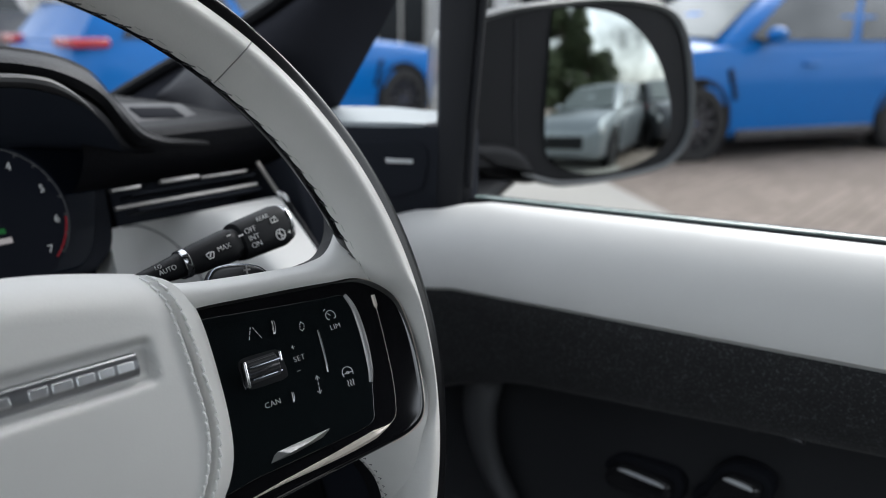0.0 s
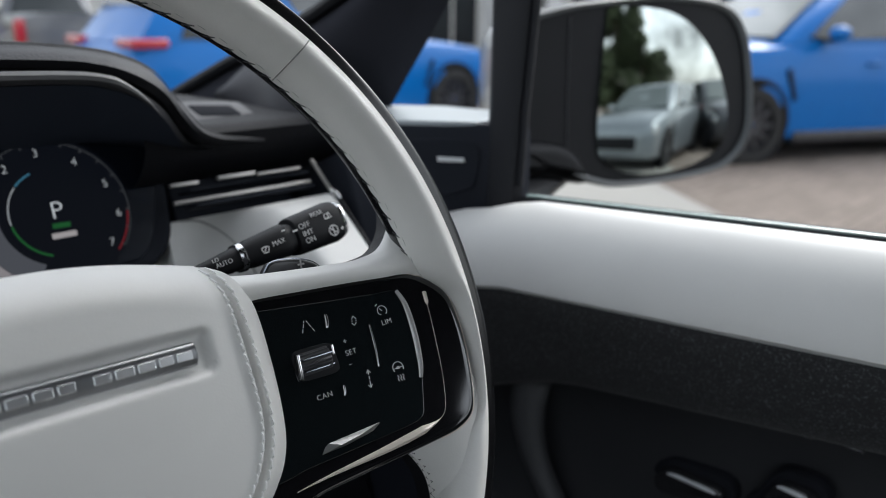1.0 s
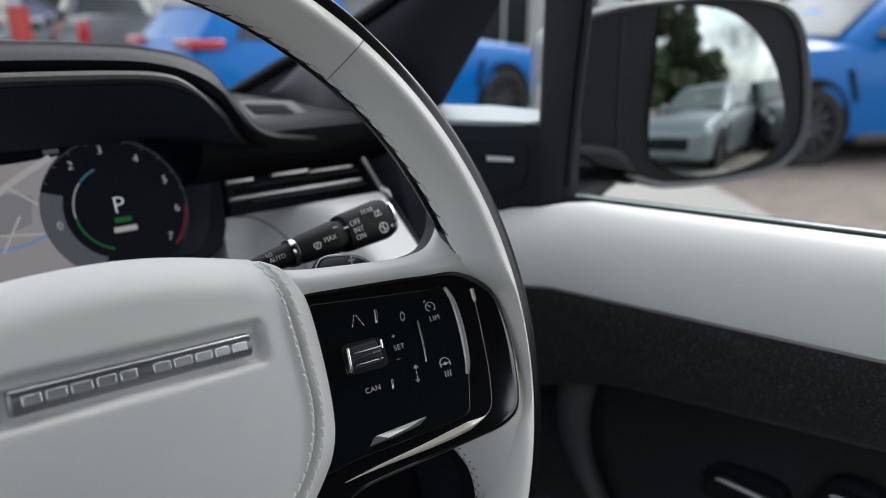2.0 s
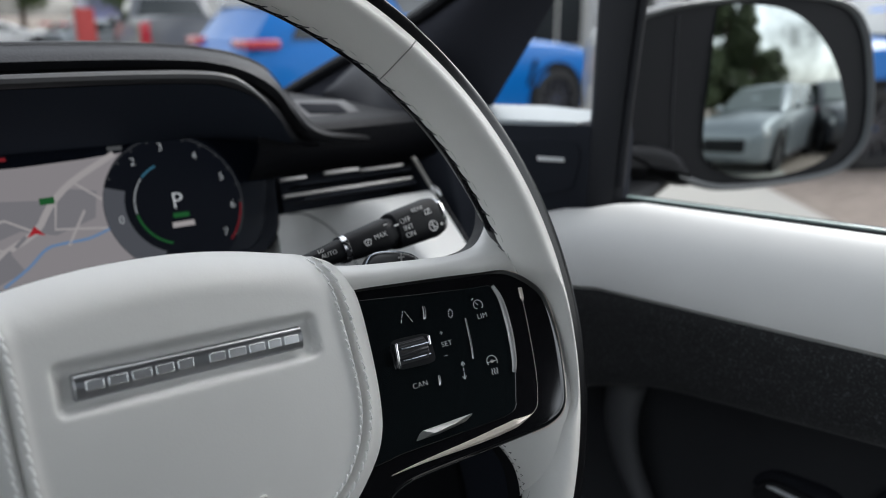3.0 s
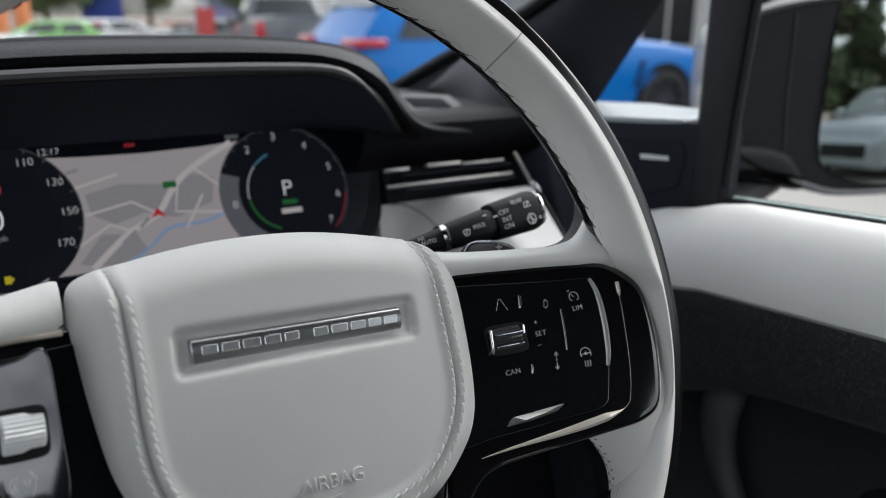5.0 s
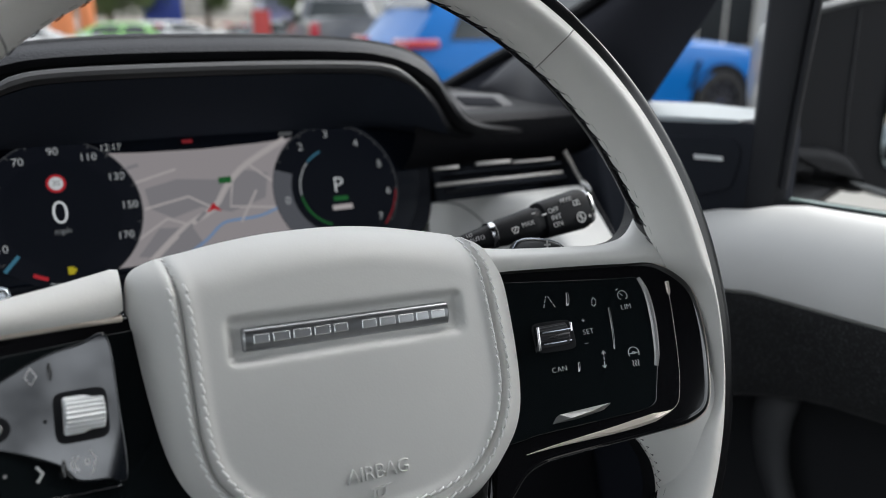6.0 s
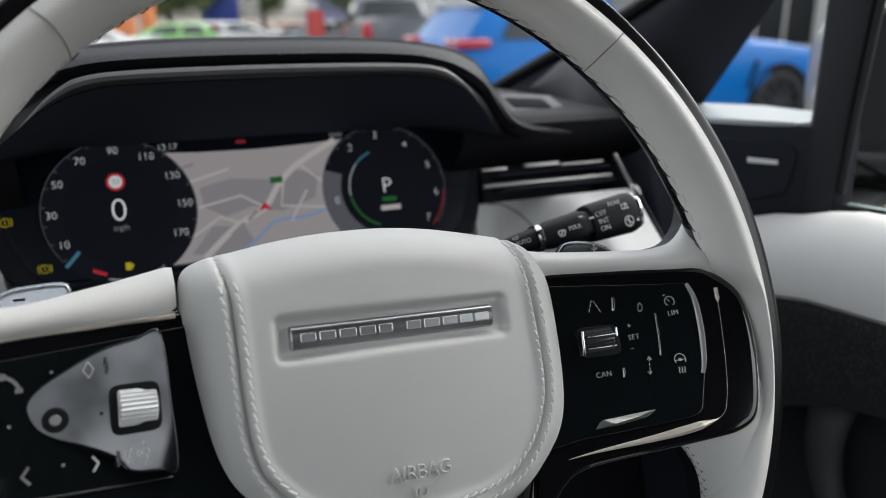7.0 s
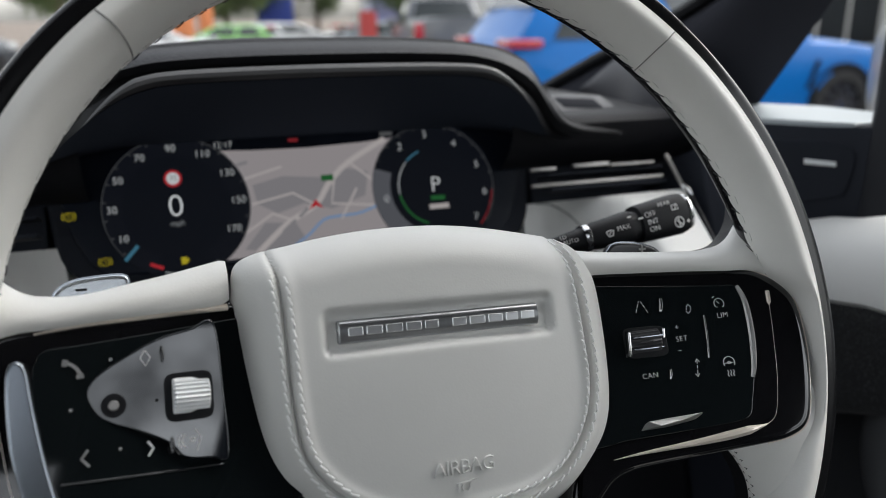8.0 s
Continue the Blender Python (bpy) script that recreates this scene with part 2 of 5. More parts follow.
def inset(ring, d):
    """A closed plane outline moved inward by d."""
    P = np.array(ring, float)[:, :2]
    area = np.sum(P[:, 0] * np.roll(P[:, 1], -1) - np.roll(P[:, 0], -1) * P[:, 1])
    t = np.roll(P, -1, 0) - np.roll(P, 1, 0)
    t /= np.linalg.norm(t, axis=1, keepdims=True) + 1e-12
    nrm = np.stack([-t[:, 1], t[:, 0]], -1) * np.sign(area)
    return P + nrm * d


def slab(outline, height, thick, bevel=0.0008, steps=3):
    """A plate with rounded upper edge: outline in the plane, its top at height(x, y)."""
    rows = [[(x, y, height(x, y) - thick) for x, y in outline]]
    rows.append([(x, y, height(x, y) - bevel) for x, y in outline])
    for k in range(1, steps + 1):
        a = k / steps * math.pi / 2
        rows.append([(x, y, height(x, y) - bevel * (1 - math.sin(a))) for x, y in inset(outline, bevel * (1 - math.cos(a)))])
    flat = inset(outline, bevel * 1.35 + 0.00005)
    rows.append([(x, y, height(x, y)) for x, y in flat])
    return grid(rows, close_row=True, cap=True)


def tube(path, radius, sides=8, closed=False, cap=True):
    P = np.array(path, float)
    rad = np.broadcast_to(np.asarray(radius, float), (len(P),))
    t = np.roll(P, -1, 0) - np.roll(P, 1, 0)
    if not closed:
        t[0], t[-1] = P[1] - P[0], P[-1] - P[-2]
    t /= np.linalg.norm(t, axis=1, keepdims=True) + 1e-12
    ref = np.array([0.0, 0.0, 1.0]) if abs(t[:, 2]).mean() < 0.8 else np.array([1.0, 0.0, 0.0])
    rows = []
    for p, d, r in zip(P, t, rad):
        a = np.cross(d, ref)
        a /= np.linalg.norm(a) + 1e-12
        b = np.cross(d, a)
        rows.append([p + r * (math.cos(q) * a + math.sin(q) * b) for q in np.linspace(0, 2 * math.pi, sides, endpoint=False)])
    return grid(rows, close_row=True, close_col=closed, cap=cap and not closed)


def box(x0, x1, y0, y1, z0, z1, r=0.0):
    """A box with chamfered edges all round."""
    bm = bmesh.new()
    bmesh.ops.create_cube(bm, size=1)
    for v in bm.verts:
        v.co = ((x0 + x1) / 2 + v.co.x * (x1 - x0), (y0 + y1) / 2 + v.co.y * (y1 - y0), (z0 + z1) / 2 + v.co.z * (z1 - z0))
    if r:
        bmesh.ops.bevel(bm, geom=bm.edges[:], offset=r, segments=3, affect="EDGES", profile=0.5)
    bm.verts.index_update()
    out = [tuple(v.co) for v in bm.verts], [tuple(v.index for v in f.verts) for f in bm.faces]
    bm.free()
    return out


def lathe(profile, n=48, axis="z"):
    rows = []
    for a in np.linspace(0, 2 * math.pi, n, endpoint=False):
        rows.append([(r * math.cos(a), r * math.sin(a), z) if axis == "z" else (r * math.cos(a), z, r * math.sin(a)) for r, z in profile])
    return grid(rows, close_col=True)


def strokes(lines, width, height, lift=0.0002):
    """Flat printed lines, each a thin ribbon; height(x, y) is the surface."""
    pieces = []
    for L in lines:
        P = np.array(L, float)
        t = np.gradient(P, axis=0)
        t /= np.linalg.norm(t, axis=1, keepdims=True) + 1e-12
        n = np.stack([-t[:, 1], t[:, 0]], -1) * width / 2
        a, b = P + n, P - n
        rows = [[(x, y, height(x, y)) for x, y in b], [(x, y, height(x, y) + lift) for x, y in b], [(x, y, height(x, y) + lift) for x, y in a], [(x, y, height(x, y)) for x, y in a]]
        pieces.append(grid(rows))
    return join(*pieces)


def arc(cx, cy, r, a0, a1, n=20):
    return [(cx + r * math.cos(radians(a)), cy + r * math.sin(radians(a))) for a in np.linspace(a0, a1, n)]


def letters(name, text, size, material, parent, m, label="", depth=0.0002, spread=1.0, bevel=0.0):
    """Writing as a mesh, centred, on the plane z = 0 of m."""
    c = bpy.data.curves.new(name, "FONT")
    c.body, c.size, c.extrude, c.align_x, c.align_y = text, size, depth, "CENTER", "CENTER"
    c.space_character = spread
    c.resolution_u = 3
    c.offset = -0.018 * size - bevel * 0.6
    c.bevel_depth, c.bevel_resolution = bevel, 1
    tmp = bpy.data.objects.new(name, c)
    me = bpy.data.meshes.new_from_object(tmp)
    bpy.data.objects.remove(tmp)
    me.materials.clear()
    me.materials.append(material)
    ob = new(name, me)
    ob.parent = parent
    ob.matrix_local = m
    return tagged(ob, label)


def anchor(name, m, label, category, group="", kind=""):
    ob = new(name)
    ob.matrix_world = m
    ob.empty_display_size = 0.02
    return tagged(ob, label, category, group, kind)


def placed(name, geo, material, m, label, category, kind="", group=""):
    ob = link(name, *geo, material)
    ob.matrix_world = m
    return tagged(ob, label, category, group, kind)


ID = Matrix.Identity(4)
RAKE = 20.0
DASH = pose(0, 0, Z0, 90 - RAKE, 0, 0)                       # dash plane: x, up the screen, towards the driver
WHEEL = Matrix.Translation((0, 0, Z0)) @ pose(0, 0, 0, 0, 2.5, 0) @ pose(0, 0, 0, 90 - RAKE, 0, 0)
mm = lambda pts: [tuple(c / 1000 for c in p) for p in pts]


# ---- steering wheel ----
def panel_w(u, v):
    """Height of the spoke panels."""
    return -0.0115 + 0.2 * (abs(u) - 0.1146) - 0.2 * (v - 0.0072)


def steering_wheel():
    top = anchor("steering_wheel", WHEEL, "pale grey leather steering wheel with gloss black switch panels", "steering wheel")
    RC, WC, AR, AW = 0.1745, -0.0111, 0.0133, 0.0195
    def rim_point(ang, phi, grow=0.0):
        """The rim: a slightly oval, slightly tilted ring of oval section."""
        side = ang if math.cos(ang) > 0 else math.pi - ang
        side = math.degrees(math.atan2(math.sin(side), math.cos(side)))
        hug = 1 / (1 + math.exp((side - 6.5) / 1.3)) / (1 + math.exp((-15.5 - side) / 1.3)) if math.cos(phi) < 0 else 0.0
        r = RC * (1 - 0.0019 * math.cos(2 * ang) - 0.0263 * math.sin(2 * ang)) + (AR + grow) * math.cos(phi) * (1 - 0.88 * hug)
        u, v = r * math.cos(ang), r * math.sin(ang)
        roll = 0.0036 * math.exp(-((math.degrees(phi) % 360 - 80) / 24) ** 2)          # the front rolls off towards the outside
        return (u + 0.0017, v + 0.0079, WC + (AW + grow) * math.sin(phi) + 0.018 * u + 0.0288 * v - roll)
    n = 104
    angs = np.linspace(0, 2 * math.pi, n * 10, endpoint=False)
    def edge(a):
        """Where the leather's gathered inner edge ends."""
        return radians(184.5 + 4.0 * abs(math.sin(n * a / 2)) ** 0.6)
    link("rim_leather", *grid([[rim_point(a, radians(80) + (edge(a) - radians(80)) * k) for k in np.linspace(0, 1, 26)] for a in angs], close_col=True), RIM_LEATHER, top, "pale grey stitched leather rim cover")
    back = np.radians(np.linspace(186, 442, 52))
    def back_point(a, p):
        d = math.degrees(p)
        g = -0.0010 + 0.0013 * math.exp(-((d - 402) / 15.0) ** 2) + 0.0007 * math.exp(-((d - 378) / 6.0) ** 2)
        return rim_point(a, p, g)
    link("rim_back", *grid([[back_point(a, p) for p in back] for a in angs[::4]], close_col=True), RIM_BLACK, top, "satin black back of the rim")
    # cross seams where the leather sections meet; grey tubes draw the groove's shade
    for deg in (50.6, 132.0, 232.0, 308.0):
        a = radians(deg)
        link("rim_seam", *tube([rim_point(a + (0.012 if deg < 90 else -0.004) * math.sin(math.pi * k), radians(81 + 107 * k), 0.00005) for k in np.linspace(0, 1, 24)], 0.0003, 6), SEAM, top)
    # dark cross stitching along the inner edge
    lines, fine = [], []
    rng = random.Random(4)
    for k in range(n):
        a0, step = 2 * math.pi * k / n, 2 * math.pi / n
        am, p1 = a0 + step * rng.uniform(-0.30, -0.18), radians(192)
        p0 = radians(182 + rng.uniform(-1.5, 1.5))
        lines.append(tube([rim_point(a0 + 0.10 * step, p1, 0.0), rim_point(a0, (p0 + p1) / 2, 0.0004), rim_point(am, p0, 0.0001)], 0.00026, 5))
        lines.append(tube([rim_point(am, p0, 0.0001), rim_point(a0 - 0.10 * step, p0 + 0.06, 0.0002), rim_point(a0 - 0.22 * step, p1, 0.0)], 0.00020, 5))
        q = p0 - radians(rng.uniform(2.5, 4.0))
        fine.append(tube([rim_point(a0 + rng.uniform(0.18, 0.28) * step, q - 0.015, 0.00004), rim_point(a0 + 0.45 * step, q - 0.025, 0.00005), rim_point(a0 + rng.uniform(0.60, 0.72) * step, q - 0.03, 0.00004)], 0.00011, 4))
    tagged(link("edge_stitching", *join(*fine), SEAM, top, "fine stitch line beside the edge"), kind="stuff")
    tagged(link("stitching", *join(*lines), DARK_THREAD, top, "dark cross stitching"), kind="stuff")

    # centre pad
    outline = [(0, 65.5), (20, 64), (40, 60.8), (58, 57), (70, 52), (77, 42.5), (79.8, 33.5), (81.2, 13), (82, -9), (81.2, -23), (77.6, -33.5), (71.5, -41.5), (60.5, -52.5), (46, -59), (26, -64), (0, -66),
               (-26, -62), (-44, -54), (-58, -44.5), (-67.5, -35), (-72.4, -29), (-75.9, -20), (-77.8, -8.7), (-79.1, 13), (-79.8, 33), (-79.8, 46), (-77.6, 54.2), (-70, 58.2), (-58, 60.4), (-43, 63), (-24, 65)]
    N = 360
    ring = spline(mm(outline), N, closed=True)
    groove_line = [(57.5, 60), (58.8, 50), (59.9, 33), (61.3, 13.5), (62.2, -4), (60.4, -15.8), (56.1, -26.2), (49, -35.8), (39.5, -42.5), (26, -46.6), (0, -48.5), (-24, -46), (-38, -40.5), (-46.5, -34.5), (-53.5, -27), (-58, -19.6), (-60.4, -9), (-61.6, 5), (-62.2, 24), (-63, 42.5), (-65.2, 56), (-66.5, 62)]
    groove = spline(mm(groove_line), 400)
    def near(u, v, line):
        return np.sqrt(((line[:, 0] - u) ** 2 + (line[:, 1] - v) ** 2).min())
    def pad_w(u, v, edge):
        """edge: 0 in the middle, 1 at the outline."""
        w = 0.001 - 0.9 * u * u - 1.3 * (v - 0.005) ** 2 - 0.018 * max(0.0, (edge - 0.72) / 0.28) ** 2.4
        d = near(u, v, groove)
        w -= 0.0027 * math.exp(-(d / 0.0010) ** 2)
        w += 0.0008 * math.exp(-((d - 0.0030) / 0.0022) ** 2)
        # recess for the badge
        du, dv = max(0.0, abs(u + 0.0015) - 0.0445), max(0.0, abs(v - 0.0252) - 0.0055)
        e = math.hypot(du, dv)
        w -= 0.0040 / (1 + math.exp((e - 0.0022) / 0.0006))
        return w
    rows = []
    for k, s in enumerate(np.concatenate([np.linspace(0.0, 0.6, 40), np.linspace(0.605, 0.90, 70), np.linspace(0.91, 1.0, 12)])):
        rows.append([(u * s, v * s, pad_w(u * s, v * s, s)) for u, v in ring])
    rows.append([(u * 0.995, v * 0.995, w - 0.008) for u, v, w in rows[-1]])
    rows.append([(u * 0.97, v * 0.97, w - 0.012) for u, v, w in rows[-1]])
    pad = link("centre_pad", *grid(rows[1:], close_row=True, cap=True), LEATHER, top, "smooth pale grey leather airbag cover")
    # two rows of pale stitches beside the groove
    for off, name in ((0.0027, "outer_stitching"), (-0.0026, "inner_stitching")):
        t = np.gradient(groove, axis=0)
        t /= np.linalg.norm(t, axis=1, keepdims=True)
        path = groove + np.stack([t[:, 1], -t[:, 0]], -1) * off
        path = spline(path[::20], 72)
        bits = []
        for a, b in zip(path[:-1], path[1:]):
            pts = []
            for f, lift in ((0.05, -0.0003), (0.20, 0.0005), (0.72, 0.00055), (0.88, -0.0003)):
                u, v = a + (b - a) * f
                ang = math.atan2(v, u)
                idx = int(np.argmin(np.abs(np.angle(np.exp(1j * (np.arctan2(ring[:, 1], ring[:, 0]) - ang))))))
                s = min(1.0, math.hypot(u, v) / math.hypot(*ring[idx]))
                dd = (b - a) / np.linalg.norm(b - a)
                u, v = u - dd[1] * 0.0010 * (f - 0.45), v + dd[0] * 0.0010 * (f - 0.45)
                pts.append((u, v, pad_w(u, v, s) + lift + 0.0001))
            if s < 0.965:
                bits.append(tube(pts, 0.00043, 6))
        tagged(link(name, *join(*bits), THREAD, pad, "pale double-row stitching"), kind="stuff")
    # maker's badge: a metal bar with blank raised blocks
    bu0, bu1, bv = -0.0435, 0.0395, 0.0252
    rows = []
    for u in np.concatenate([[bu0, bu0 + 0.0006], np.linspace(bu0 + 0.002, bu1 - 0.002, 12), [bu1 - 0.0006, bu1]]):
        e = 0.0007 if u in (bu0, bu1) else 0.0
        rows.append([(u, bv + (0.0045 - e) * math.sin(a), -0.0058 + (0.0050 - e) * max(0.0, math.cos(a)) ** 0.32) for a in np.linspace(-math.pi / 2, math.pi / 2, 15)])
    badge = link("badge", *grid(rows, cap=True), BADGE, pad, "brushed metal name badge")
    x = bu0 + 0.0036
    for k, wd in enumerate((5.8, 6.3, 6.7, 6.3, 5.6, 0, 6.0, 6.7, 6.3, 5.4, 6.0)):
        wd /= 1000
        if wd:
            link("raised_block", *box(x, x + wd, bv - 0.0016, bv + 0.0017, -0.0016, -0.00050, 0.00034), BADGE_RAISED, badge, "bright raised block", smooth=False)
        x += (wd + 0.0013) if wd else 0.0044
    letters("airbag_lettering", "AIRBAG", 0.0078, LEATHER, pad, pose(0.0016, -0.0310, pad_w(0.002, -0.031, 0.4) - 0.0001), "embossed lettering", 0.0009, 0.92, 0.00032)
    letters_shape = strokes([[(-0.002, -0.0372), (-0.001, -0.0372), (-0.001, -0.0404)], arc(0.002, -0.0388, 0.0017, 90, 400, 18), [(-0.001, -0.0372), (0.0062, -0.0366)]], 0.0007, lambda u, v: pad_w(u, v, 0.5), 0.0011)
    link("horn_symbol", *letters_shape, LEATHER, pad, "embossed horn symbol")

    # hub behind the pad
    hub = [(0.093 * math.cos(a) * (0.9 if abs(math.sin(a)) > 0.7 else 1), 0.062 * math.sin(a) - 0.002) for a in np.linspace(0, 2 * math.pi, 60, endpoint=False)]
    link("hub", *slab(hub, lambda u, v: -0.024, 0.045, 0.004), BLACK_PLASTIC, top, "black plastic wheel hub")

    # spokes: leather upper arm, gloss frame, switch panel
    frame_half = [(80, 40.2), (120, 37.8), (150, 35.8), (159, 33), (166, 28.5), (171.4, 21), (172.8, 9.5), (171.6, -6), (167.4, -25.6), (162.6, -35.6), (154.2, -40), (143, -41.6), (114, -43.6), (90, -45.2), (79, -46.6), (71, -50), (60, -60), (50, -60), (60, -20), (66, 20), (68, 40)]
    panel_half = [(60, 35.0), (80, 33.8), (106, 31.6), (132, 29.6), (142.5, 28.9), (145.8, 25), (146.8, 18), (146.2, 6), (143.8, -7), (141.6, -14.8), (138.8, -23), (136.4, -28.6), (130, -30.6), (118, -31.4), (100, -32.4), (80, -33.4), (60, -34.5), (56, -20), (56, 20)]
    for s in (1, -1):
        # arm: blended leather bridge from the rim to the pad
        up = [(66, 53), (80, 50.2), (95, 48.6), (122, 46.8), (134, 46.4), (141, 47.0), (149, 48.6), (156, 53), (164, 61), (173, 74)]
        lo = [(66, 38), (80, 38.8), (100, 38), (122, 37), (140, 35.8), (152, 35.2), (160, 32.6), (167, 27.5), (173, 20), (182, 12)]
        if s < 0:
            up = [(80.6, 56.6), (82.5, 57.0), (89, 55.6), (101.5, 52.8), (115, 50.2), (126, 48), (134, 47), (141, 47.2), (149, 48.6), (156, 53), (164, 61), (173, 74)]
            lo = [(80.6, 41.2), (84, 39.4), (100, 38.3), (122, 37.3), (140, 35.8), (152, 35.2), (160, 32.6), (167, 27.5), (173, 20), (182, 12)]
        up, lo = spline(mm(up), 40), spline(mm(lo), 40)
        rows = []
        for k, (a, b) in enumerate(zip(up, lo)):
            r = []
            for t in np.linspace(0, 1, 15):
                u, v = a + (b - a) * t
                base = panel_w(u, v) + 0.001
                w = base + 0.0055 * math.sin(math.pi * min(1, 0.08 + 0.80 * t)) ** 0.7 - 0.007 * (1 - t) ** 3 - 0.014 * (k / 39) ** 5
                r.append((s * u, v, w))
            rows.append(r)
        def body(depth0, depth1, pull):
            out = []
            for r in rows:
                c = np.array(r).mean(0)
                q = [tuple(np.array(p) + (c - np.array(p)) * pull) for p in r]
                out.append([(x, y, w - depth0) for x, y, w in q] + [(x, y, w - depth1) for x, y, w in q[::-1]])
            return grid(out, close_row=True, cap=True)
        link("upper_arm", *body(0.0, 0.0035, 0.0), RIM_LEATHER, top, "pale grey leather spoke arm")
        link("arm_back", *body(0.003, 0.013, 0.04), BLACK_PLASTIC, top, "black back of the spoke arm")
        # lower leather fillet where the rim meets the spoke
        lowin = [(152, -37), (143, -40.5), (135, -44.5), (138, -50), (143, -60), (146, -74), (147, -88)]
        lowout = [(170, -14), (174, -24), (172, -40), (168, -58), (162, -74), (155, -90), (148, -104)]
        a_, b_ = spline(mm(lowin), 30), spline(mm(lowout), 30)
        rows = []
        for k, (a, b) in enumerate(zip(a_, b_)):
            r = []
            for t in np.linspace(0, 1, 11):
                u, v = a + (b - a) * t
                w = -0.0115 + 0.2 * (u - 0.1146) - 0.2 * (max(v, -0.04) - 0.0072) + 0.004 * math.sin(math.pi * (0.1 + 0.7 * t)) - 0.009 * (1 - t) ** 2 - 0.006 - 0.012 * (k / 29) ** 4
                r.append((s * u, v, w))
            rows.append(r)
        link("lower_arm", *body(0.0, 0.0022, 0.0), RIM_LEATHER, top, "pale grey leather lower spoke")
        link("arm_back", *body(0.002, 0.012, 0.04), BLACK_PLASTIC, top, "black back of the lower spoke")
        edge = [r[0] for r in rows]
        bits = [tube([np.array(edge[k]) + np.array([0, 0, -0.0016]), tuple(np.array(edge[k + 1]) * 0.65 + np.array(rows[k + 1][1]) * 0.35 + np.array([0, 0, 0.0003])), np.array(edge[k + 2]) + np.array([0, 0, -0.0016])], 0.00024, 5) for k in range(5, 27, 2)]
        tagged(link("stitching", *join(*bits), DARK_THREAD, top, "dark edge stitching"), kind="stuff")
        fr = spline([(s * u, v) for u, v in mm(frame_half)], 200, closed=True)
        frame_ob = link("spoke_frame", *slab(fr, lambda u, v: panel_w(u, v) + 0.0022, 0.016, 0.0030, 4), GLOSS_BLACK, top, "gloss black spoke frame")
        # bright edge lines
        edge_line = spline([(s * u, v) for u, v in mm(frame_half[2:12])], 80)
        link("outer_bright_edge", *tube([(u, v, panel_w(u, v) + 0.0004) for u, v in edge_line], 0.00028, 6), CHAMPAGNE, frame_ob, "thin champagne metal edge")
        inner = [(158.4, 25), (157.3, 13), (155.6, 0.6), (153.4, -12.8), (150.2, -25), (146.4, -31.6), (137, -34.4), (115.3, -37), (87.5, -39), (72, -40.6)]
        inner_line = spline([(s * u, v) for u, v in mm(inner)], 80)
        # line fattened to draw a glint at its top and a reflection below
        rad = [0.00010 + (0.0009 if k < 4 else 0.0) + 0.0019 * min(1.0, max(0.0, (k - 36) / 6)) * (1.0 if k < 48 else max(0.0, 1.0 - (k - 48) / 32)) for k in range(80)]
        link("inner_bright_edge", *tube([(u, v, panel_w(u, v) + 0.0023) for u, v in inner_line], rad, 8), CHAMPAGNE, frame_ob, "champagne metal inlay line")
        pn = spline([(s * u, v) for u, v in mm(panel_half)], 160, closed=True)
        panel = link("switch_panel", *slab(pn, lambda u, v: panel_w(u, v) + 0.0030, 0.004, 0.0004), PANEL_BLACK, top, "gloss black switch panel")
        top_w = lambda u, v: panel_w(u, v) + 0.0031
        def at(u, v, lift=0.0):
            return pose(u, v, top_w(u, v) + lift, math.degrees(math.atan(-0.2)), 0, 0) @ pose(0, 0, 0, 0, -s * math.degrees(math.atan(0.2)), 0)
        # thumb roller in its well
        ru, rv = (0.0960, 0.0072) if s > 0 else (-0.0975, 0.0082)
        hw, hh = (0.0097, 0.0068) if s > 0 else (0.0083, 0.0085)
        well = [(ru + hw * math.copysign(abs(math.cos(a)) ** 0.35, math.cos(a)), rv + hh * math.copysign(abs(math.sin(a)) ** 0.35, math.sin(a))) for a in np.linspace(0, 2 * math.pi, 48, endpoint=False)]
        link("roller_well", *slab(well, lambda u, v: top_w(u, v) + (0.0003 if s > 0 else 0.0040 + 0.15 * (u + 0.108) + 0.10 * (v - 0.008)), 0.001, 0.0003), BLACK_PLASTIC, panel, "recess round the roller")
        if s < 0:
            # tapered strip added to draw the upper bevel's bright reflection
            bevel_line = spline([(-u, v) for u, v in mm([(81.5, 38.4), (96, 38.0), (112, 37.2), (130, 36.3), (146, 34.6)])], 30)
            link("upper_bevel_glint", *tube([(u, v, panel_w(u, v) + 0.0024) for u, v in bevel_line], [0.0013 * (1 - k / 31) ** 0.7 + 0.0001 for k in range(30)], 8), CHAMPAGNE, frame_ob, "champagne metal inlay line")
        rr = hh * 0.86
        length = hw * 0.76
        rows = []
        nt = 44 if s > 0 else 56
        for x in (-length, -length + 0.0006, length - 0.0006, length):
            e = 0.0006 if abs(abs(x) - length) < 1e-9 else 0.0
            rows.append([(x, (rr - e - (0.0005 if j % 2 else 0)) * math.cos(2 * math.pi * j / nt), (rr - e - (0.0005 if j % 2 else 0)) * math.sin(2 * math.pi * j / nt)) for j in range(nt)])
        roller = link("thumb_roller", *grid(rows, close_row=True, cap=True), ALUMINIUM if s < 0 else SATIN_DARK, panel, "ribbed bright metal thumb roller" if s < 0 else "dark metal thumb roller")
        roller.matrix_local = at(ru, rv, -rr * 0.45 + (0 if s > 0 else 0.0050))
